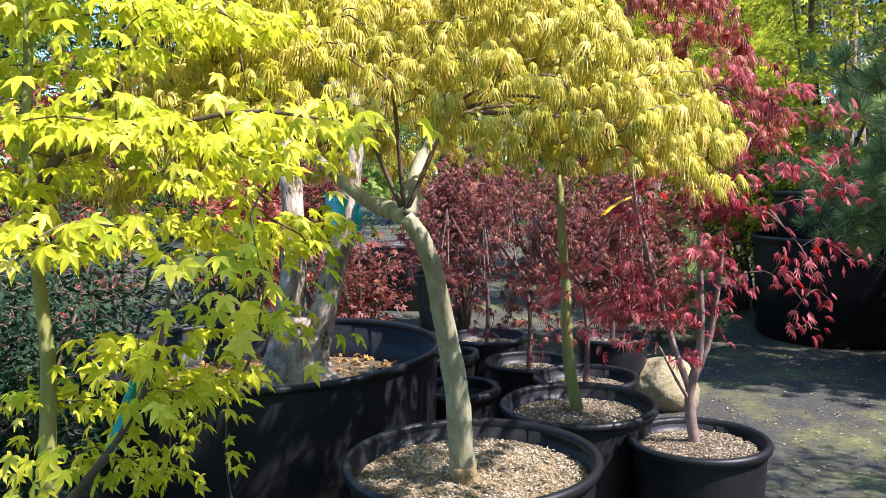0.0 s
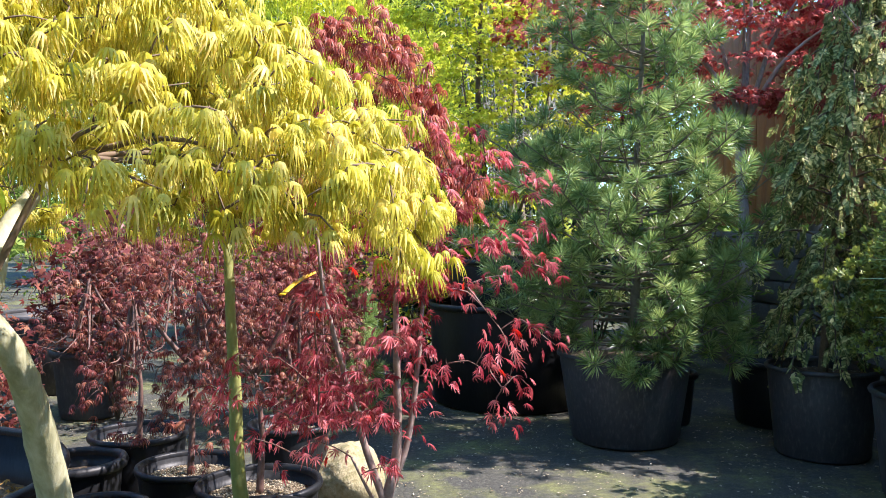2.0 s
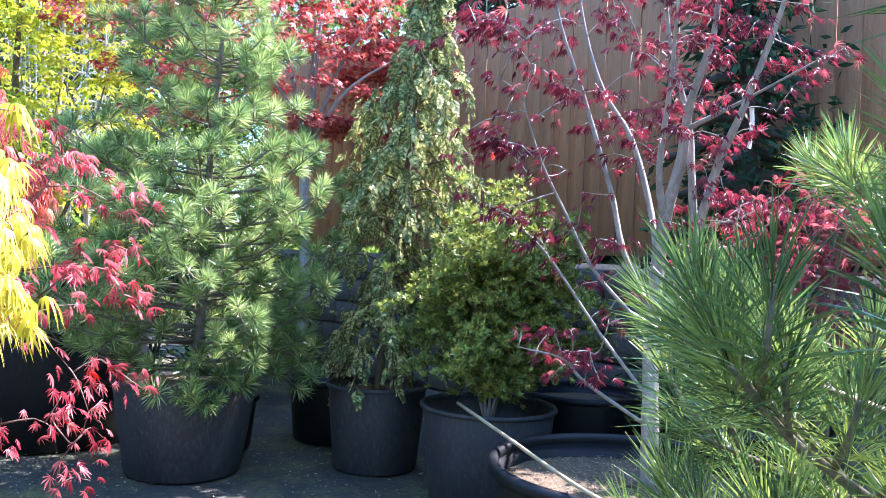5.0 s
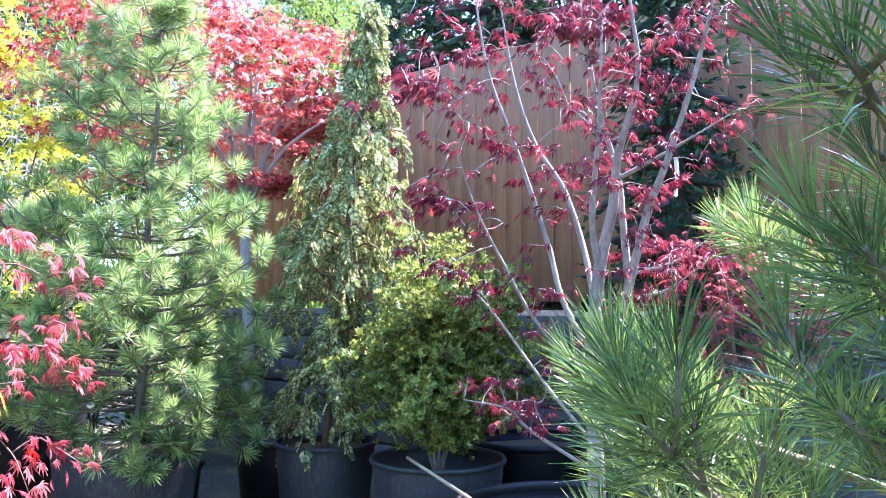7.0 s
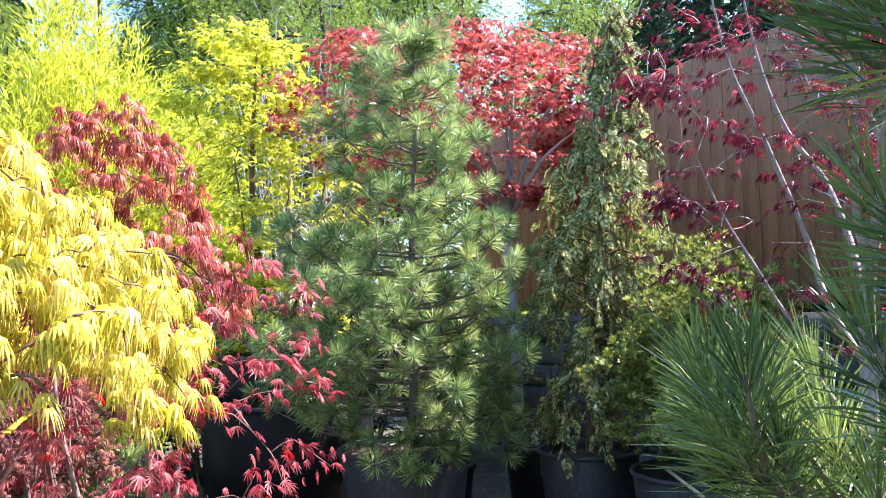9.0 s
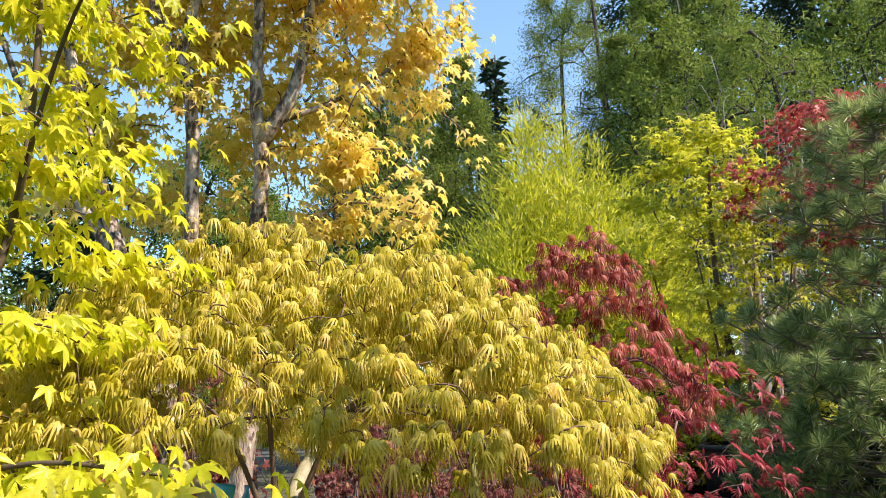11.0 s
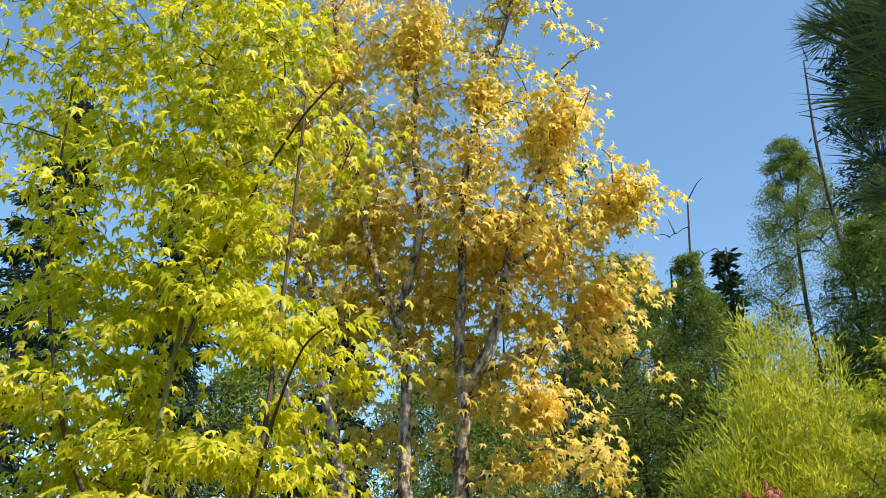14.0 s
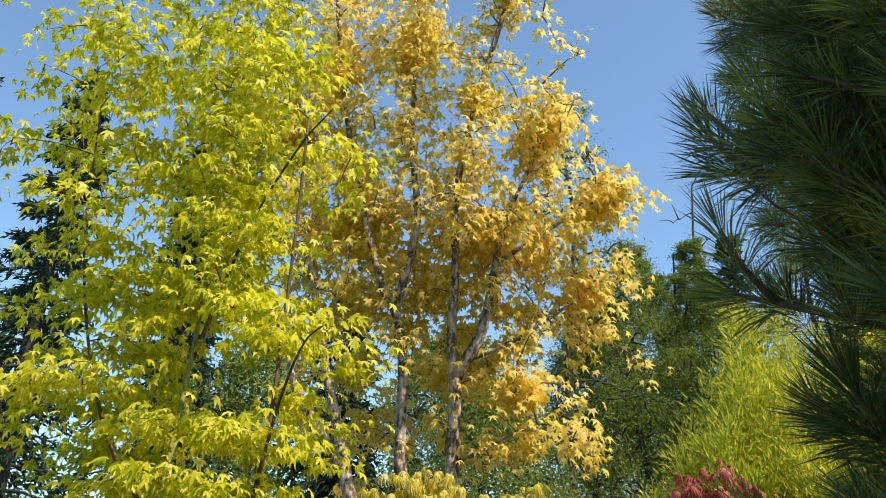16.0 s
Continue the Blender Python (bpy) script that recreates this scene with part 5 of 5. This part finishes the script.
for k, (x, y, h) in enumerate([(7.0, 3.5, 4.3), (7.1, 5.3, 4.5), (7.0, 1.6, 4.4), (7.4, 7.4, 5.0), (7.2, 0.4, 4.4), (6.5, 4.4, 5.2), (6.6, 6.0, 5.6), (6.5, 2.9, 5.0)]):
    fir(x, y, h, 2.4, 231 + k, "dark green conifer behind the fence", 3800, 0.17, 0.1, "conifer")

for k, (x, y, h, w) in enumerate([(-14.8, 13.4, 14.2, 4.6), (-11.8, 15.1, 12.3, 4.4), (-17.3, 11.8, 15.1, 4.6), (-8.8, 17.8, 9.4, 4.0)]):
    fir(x, y, h, w, 260 + k, "dark ragged fir with bare lower trunk", 8400, 0.26, 0.08)

# dead trees
for k, (x, y, h) in enumerate([(-0.359, 26.719, 15.428), (-0.883, 27.291, 12.832), (4.074, 25.308, 19.362), (9.663, 30.279, 25.125)]):
    lr = np.random.default_rng(240 + k)
    t = thing("dead_tree", (x, y, 0), "bare grey dead tree rising over the woods", "tree", "dead trees")
    l = smooth_line([(x, y, 0), (x + 0.1, y, h * 0.5), (x - 0.05, y, h * 0.8), (x + 0.12, y, h)], 8)
    C = l[lr.integers(len(l) // 2, len(l), 16)] + lr.normal(size=(16, 3)) * [0.6, 0.4, 0.5] + [0, 0, 0.5]
    net, _ = twig_net(l, C, 0.025, 0.008, 5, 0.1, k)
    world_parts(t, [("trunk", tube(l, 0.2 if k == 3 else 0.09, 0.03, 8, 0.06, k), M_SNAG if k == 3 else M_DARKBARK, "", True, ""), ("branchwork", net, M_DARKBARK, "", True, "stuff")])

# thin bare brush and the far belt of woods
lr = np.random.default_rng(250)
t = thing("bare_brush", (4.6, 14.2, 0), "thicket of bare grey-brown twigs", "brush")
l = [smooth_line([(4.6 + dx, 14.2 + dy, 0), (4.6 + dx * 1.3, 14.2 + dy, 3.0), (4.6 + dx * 2.0, 14.2 + dy, 5.2 + lr.normal() * 0.6)], 6) for dx, dy in lr.normal(size=(16, 2)) * 0.6]
C = np.vstack(l)[lr.integers(0, 16 * 13, 330)] + lr.normal(size=(330, 3)) * [0.5, 0.4, 0.5]
C = C[C[:, 2] > 1.0]
net, _ = twig_net(np.vstack(l), C, 0.012, 0.003, 4, 0.4, 3)
world_parts(t, [("stem", tube(s, 0.02, 0.006, 5), M_SNAG, "", True, "") for s in l] + [("branchwork", net, M_SNAG, "", True, "stuff")])
n = 22000
a = lr.uniform(0, 6.283, n)
rr = lr.uniform(42, 60, n)
hh = np.abs(lr.normal(size=n)) * 3.2 * (1 + 0.35 * np.sin(a * 9) + 0.2 * np.sin(a * 23))
pos = np.stack([rr * np.sin(a), rr * np.cos(a), hh], 1)
belt = part("far_woods", scatter(DIA, pos, frames(lr.normal(size=(n, 3)), lr.normal(size=(n, 3))), 1.6 * lr.uniform(0.6, 1.3, n)), M_FARGREEN)
tagged(belt, "distant belt of dark green woods", "woods", kind="stuff")

# ---- undergrowth between the pots and the woods ----


def bush(x, y, z0, r, hgt, mat, leaf, n, seed, label, tpl=None, name="bush", category="shrub", group="", pitch=(-0.8, 0.6), per=7):
    t = thing(name, (x, y, 0), label, category, group)
    lr = np.random.default_rng(seed)
    st = [smooth_line([(x, y, 0), (x + 0.3 * r * math.cos(k), y + 0.3 * r * math.sin(k), z0 + hgt * 0.4), (x + 0.6 * r * math.cos(k), y + 0.6 * r * math.sin(k), z0 + hgt * 0.8)], 5) for k in range(6)]
    C = blob(n, (x, y, z0 + hgt * 0.5), (r, r, hgt * 0.55), seed, 0.5)
    C = C[C[:, 2] > 0.12]
    net, lines = twig_net(np.vstack(st), C, 0.006, 0.0015, 4, 0.1, seed)
    tp = tpl or DIA
    pos, R, sz = leaves_on(lines, per, tp, leaf, leaf * 1.1, seed, pitch, np.array([x, y, z0]), 0.8, 0.6, 0.8)
    world_parts(t, [("stem", tube(s, 0.014, 0.004, 5), M_TWIG, "", True, "") for s in st] + [("branchwork", net, M_TWIG, "", True, "stuff"), ("foliage", scatter(tp, pos, R, sz), mat, "", False, "stuff")])


for k, (x, y, z0, r, h, mt, lf, nn, tp, lb) in enumerate([
        (0.1, 9.6, 0.3, 0.9, 2.7, M_FARGREEN, 0.075, 270, DIA, "glossy green evergreen shrub below the trees"),
        (-1.4, 9.2, 0.3, 1.1, 2.4, M_FARGREEN, 0.075, 270, DIA, "glossy green evergreen shrub below the trees"),
        (-3.4, 9.0, 0.2, 1.2, 2.6, M_FARGREEN, 0.08, 270, DIA, "glossy green evergreen shrub below the trees"),
        (-5.2, 8.0, 0.2, 1.3, 3.0, M_FARGREEN, 0.08, 270, DIA, "glossy green evergreen shrub below the trees"),
        (-2.4, 7.2, 0.3, 0.7, 1.9, M_WINE, 0.06, 230, MAPLE5, "dark red maple among the shrubs"),
        (-3.4, 6.2, 0.2, 0.7, 2.0, M_RUST, 0.06, 230, MAPLE5, "rusty red maple among the shrubs"),
        (-1.6, 6.0, 0.2, 0.55, 1.4, M_WINE, 0.06, 230, MAPLE5, "dark red maple among the shrubs"),
        (-0.5, 6.7, 0.45, 0.55, 1.0, M_WINE, 0.06, 230, MAPLE5, "wine-red maple over the grey tubs"),
        (0.6, 6.2, 0.35, 0.6, 1.0, M_WINE, 0.06, 230, MAPLE5, "wine-red maple over the grey tubs"),
        # these two take the dark fir colour: shade behind the tub put into the leaves
        (-1.95, 3.5, 0.1, 0.58, 1.05, M_FARDARK, 0.055, 520, DIA, "green shrub behind the wide tub, leaf colour darkened for the shade there"),
        (-1.5, 2.75, 0.1, 0.48, 0.85, M_FARDARK, 0.05, 640, DIA, "green shrub behind the wide tub, leaf colour darkened for the shade there"),
        (-2.3, 4.8, 0.1, 0.8, 1.9, M_FARGREEN, 0.06, 270, DIA, "shaded green shrub behind the wide tub"),
        (-1.75, 5.4, 0.3, 0.45, 1.0, M_RUST, 0.05, 180, MAPLE5, "rusty red maple among the shrubs"),
        (1.9, 8.6, 0.1, 0.8, 1.7, M_FARLIME, 0.08, 260, DIA, "low lime-green shrub below the maple"),
        (2.9, 10.8, 0.2, 1.2, 3.0, M_FARGREEN, 0.08, 270, DIA, "tall green shrub beyond the lime maple"),
        (4.5, 10.4, 0.2, 1.2, 2.8, M_FARGREEN, 0.08, 270, DIA, "tall green shrub beyond the lime maple"),
        (3.85, 2.45, 0.85, 0.42, 0.85, M_RED, 0.042, 150, MAPLE7N, "bright red maple low beside the wide pot"),
        # fir colour again, so the shade is in this shrub's leaf colour
        (-1.45, 4.35, 0.1, 0.5, 0.9, M_FARDARK, 0.05, 270, DIA, "green shrub behind the wide tub, leaf colour darkened for the shade there"),
        (-1.05, 5.6, 0.15, 0.36, 0.7, M_WINE, 0.045, 110, MAPLE5, "dark red maple among the shrubs"),
        (1.0, 8.2, 0.1, 0.7, 1.2, M_FARGREEN, 0.08, 260, DIA, "low mixed green shrub"),
        (3.2, 7.3, 0.1, 0.75, 1.5, M_FARDARK, 0.08, 320, DIA, "dark green shrub behind the stacked tubs"),
        (1.9, 7.7, 0.1, 0.7, 1.4, M_FARDARK, 0.08, 300, DIA, "dark green shrub behind the stacked tubs"),
        (4.2, 7.6, 0.1, 0.7, 1.6, M_FARGREEN, 0.08, 300, DIA, "green shrub at the foot of the fence"),
        (3.9, 7.4, 0.1, 0.7, 1.6, M_FARGREEN, 0.08, 260, DIA, "low mixed green shrub"),
        (2.0, 3.95 + 3.6, 0.3, 0.55, 1.5, M_FARLIME, 0.07, 200, MAPLE5, "small lime-green maple shrub")]):
    bush(x, y, z0, r, h, mt, lf, nn, 300 + k, lb, tp)

# ---- more tubs and pots ----


def empty_tub(at, r, h, mat, label, seed, taper=0.9, soil=0.08, name="tub", lip=0.02):
    t = thing(name, at, label, "pot")
    pot_parts(t, r, h, mat, seed, soil=soil, taper=taper, lip=lip)
    return t


empty_tub((2.30, 6.72, 0), 0.62, 0.74, M_POT, "large black plastic tub standing on the asphalt", 401, 0.95)
empty_tub((2.34, 6.76, 0.66), 0.50, 0.40, M_POT, "black pot nested in a larger tub", 402, 0.95)
empty_tub((-0.696, 6.90, 0), 0.25, 0.46, M_POTGREY, "dusty grey nursery pot at the back", 403, 0.82)
empty_tub((-1.65, 7.14, 0), 0.34, 0.52, M_POTGREY, "wide dusty grey tub at the back", 404, 0.85)
empty_tub((-1.15, 8.1, 0), 0.5, 0.62, M_POTGREY, "wide dusty grey tub at the back", 405, 0.85)
empty_tub((-0.122, 3.844, 0), 0.165, 0.32, M_POT, "small black nursery pot with bare soil", 406, 0.82)
empty_tub((-0.30, 4.43, 0), 0.18, 0.34, M_POT, "small black nursery pot with bare soil", 407, 0.82)
empty_tub((3.75, 5.55, 0), 0.30, 0.42, M_POT, "black nursery pot in the shade", 408, 0.85)
empty_tub((3.02, 5.75, 0), 0.22, 0.34, M_POT, "black nursery pot in the shade", 409, 0.85)
empty_tub((4.45, 4.0, 0), 0.36, 0.5, M_POT, "black nursery pot by the wall", 410, 0.85)
empty_tub((4.4, 2.9, 0), 0.36, 0.5, M_POT, "black nursery pot by the wall", 411, 0.85)

# boulder
bm = bmesh.new()
bmesh.ops.create_icosphere(bm, subdivisions=4, radius=1)
for v in bm.verts:
    d = 1 + 0.22 * noise.noise(v.co * 1.3) + 0.08 * noise.noise(v.co * 4) + 0.03 * noise.noise(v.co * 11)
    v.co = Vector((v.co.x * 0.20 * d, v.co.y * 0.19 * d, max(-0.5, v.co.z) * 0.20 * d))
V = np.array([v.co[:] for v in bm.verts])
F = np.array([[v.index for v in f.verts] for f in bm.faces])
bm.free()
V[:, 2] -= V[:, 2].min() + 0.01
rock = part("boulder", (V, F), M_ROCK, smooth=True)
rock.location = (0.84, 4.75, 0)
tagged(rock, "rounded buff boulder sitting on the asphalt", "rock")
rock.rotation_euler = (0.2, -0.1, 0.7)
rock.scale = (0.88, 0.86, 0.86)

# grit and fallen chips on the asphalt
lr = np.random.default_rng(410)
n = 22000
pos = np.stack([lr.uniform(-1.6, 4.8, n), lr.uniform(1.4, 8.2, n), np.full(n, 0.002)], 1)
keep = np.array([noise.noise(Vector((p[0] * 1.3, p[1] * 1.3, 4))) for p in pos]) + lr.normal(size=n) * 0.35 > 0.0
pos = pos[keep]
n = len(pos)
grit = part("grit", scatter(CHIP, pos, frames(lr.normal(size=(n, 3)) * [1, 1, 0.1], np.tile([0, 0, 1.0], (n, 1)) + lr.normal(size=(n, 3)) * 0.3), 0.005 * lr.uniform(0.3, 1.6, n) ** 1.5), M_CHIP)
tagged(grit, "pale grit and fallen bark chips on asphalt", "litter", kind="stuff")

# concrete blocks by the stacked tubs
for k, (x, y, zc, rz) in enumerate([(1.235, 7.2, 0.1, 8), (1.31, 7.25, 0.302, 3), (1.07, 7.83, 0.1, -12), (1.64, 7.78, 0.1, 20), (3.3, 6.2, 0.1, 40)]):
    t = part("concrete_block", box((0, 0, 0), (0.42, 0.2, 0.2), 0.012), M_BLOCK)
    t.matrix_world = pose(x, y, zc, 0, 0, rz)
    tagged(t, "weathered grey concrete block", "block", "concrete blocks")

# tags, tape, cane, tube


def strip(pts, w, mat, name, label, category, thick=0.0015):
    L = smooth_line(pts, 5)
    d = np.gradient(L, axis=0)
    s = np.cross(d, [0.2, 0.3, 1.0])
    s /= np.linalg.norm(s, axis=1)[:, None]
    nrm = np.cross(d, s)
    nrm /= np.linalg.norm(nrm, axis=1)[:, None]
    n = len(L)
    V = np.vstack([L - s * w / 2 - nrm * thick, L + s * w / 2 - nrm * thick, L + s * w / 2 + nrm * thick, L - s * w / 2 + nrm * thick])
    F = []
    for i in range(n - 1):
        for a in range(4):
            b = (a + 1) % 4
            p, q2, r2, s2 = a * n + i, b * n + i, b * n + i + 1, a * n + i + 1
            F += [(p, q2, r2), (p, r2, s2)]
    F += [(0, n, 2 * n), (0, 2 * n, 3 * n), (n - 1, 3 * n - 1, 2 * n - 1), (n - 1, 4 * n - 1, 3 * n - 1)]
    o = L.mean(0)
    ob = part(name, (V - o, np.array(F)), mat)
    ob.location = o
    return tagged(ob, label, category)


strip([(0.480, 2.984, 1.094), (0.521, 3.050, 1.122), (0.573, 3.127, 1.144)], 0.016, M_YTAG, "plant_tag", "yellow plastic plant tag hanging among red leaves", "tag")
strip([(2.81, 4.87, 1.66), (2.815, 4.87, 1.58), (2.81, 4.865, 1.50)], 0.02, M_WTAG, "plant_tag", "white plastic plant tag hanging in the pine", "tag")
strip([(3.50, 2.60, 1.92), (3.508, 2.60, 1.84), (3.51, 2.61, 1.76)], 0.018, M_WTAG, "plant_tag", "white plastic plant tag on a grey maple stem", "tag")
strip([(3.80, 4.0, 0.74), (3.803, 4.0, 0.68), (3.80, 4.0, 0.62)], 0.03, M_WTAG, "plant_tag", "white plastic plant tag among the shrub stems", "tag")
strip([(-0.427, 3.425, 1.157), (-0.430, 3.416, 1.104), (-0.434, 3.418, 1.030)], 0.05, M_TAPE, "marking_tape", "turquoise marking tape hanging from the pale trunk", "tape")
strip([(-0.50, 3.40, 1.165), (-0.505, 3.395, 1.11), (-0.50, 3.40, 1.05)], 0.11, M_TAPE, "marking_tape", "turquoise marking tape tied round the pale trunk", "tape")
strip([(-0.292, 1.610, 0.911), (-0.307, 1.600, 0.866), (-0.329, 1.594, 0.805)], 0.020, M_TAPE, "marking_tape", "turquoise tape tied to a maple twig", "tape")
cane = part("bamboo_cane", off(tube(smooth_line([(3.22, 3.88, 0.56), (2.9, 3.3, 0.55), (2.62, 2.78, 0.535), (2.5, 2.5, 0.53)], 4), 0.008, 0.007, 7), (2.9, 3.3, 0)), M_CANE)
cane.location = (2.9, 3.3, 0)
tagged(cane, "thin bamboo cane leaning across the wide pot", "cane")
tb = part("irrigation_tube", off(tube(smooth_line([(-0.720, 2.835, 0.560), (-0.715, 2.820, 0.520), (-0.720, 2.810, 0.300), (-0.680, 2.790, 0.120), (-0.600, 2.730, 0.020), (-0.400, 2.550, 0.008)], 6), 0.0035, 0.0035, 6), (-0.6, 2.85, 0)), M_BLACKTUBE)
tb.location = (-0.6, 2.85, 0)
tagged(tb, "thin irrigation tube hanging over the tub rim", "tube")

# ---- retaining wall and fence ----
wall = thing("wall_retaining", (4.95, 4, 0), "low retaining wall of grey stacked blocks", "wall", kind="structure")
core = part("core", box((0.12, 0, 0.63), (0.24, 9.0, 1.26)), M_BLOCK, wall)
bmesh_block = raw_mesh("block", *box((0, 0, 0), (0.20, 0.39, 0.19), 0.012), M_BLOCK)
for row in range(6):
    for c in range(22):
        o = new("block", bmesh_block)
        o.parent = wall
        o.location = (-0.02 + 0.02 * random.random(), -4.3 + c * 0.405 + (row % 2) * 0.2, 0.105 + row * 0.205)
fence = thing("fence", (5.0, 4, 0), "tall brown cedar board fence above the wall", "fence", kind="structure")
board = raw_mesh("board", *box((0, 0, 0), (0.019, 0.134, 1.86), 0.003), M_WOOD)
for k in range(66):
    o = new("board", board)
    o.parent = fence
    o.location = (0.02 + 0.004 * random.random(), -4.4 + k * 0.137, 2.24 + 0.012 * random.random())
    o.rotation_euler = (radians(random.uniform(-0.25, 0.25)), 0, radians(random.uniform(-1.0, 1.0)))
for zc in (1.5, 2.95):
    part("rail", box((0.055, 0.1, zc), (0.04, 9.2, 0.09)), M_WOOD, fence)
for k in range(5):
    part("post", box((0.09, -4.3 + k * 2.2, 1.6), (0.09, 0.09, 3.2)), M_WOOD, fence)
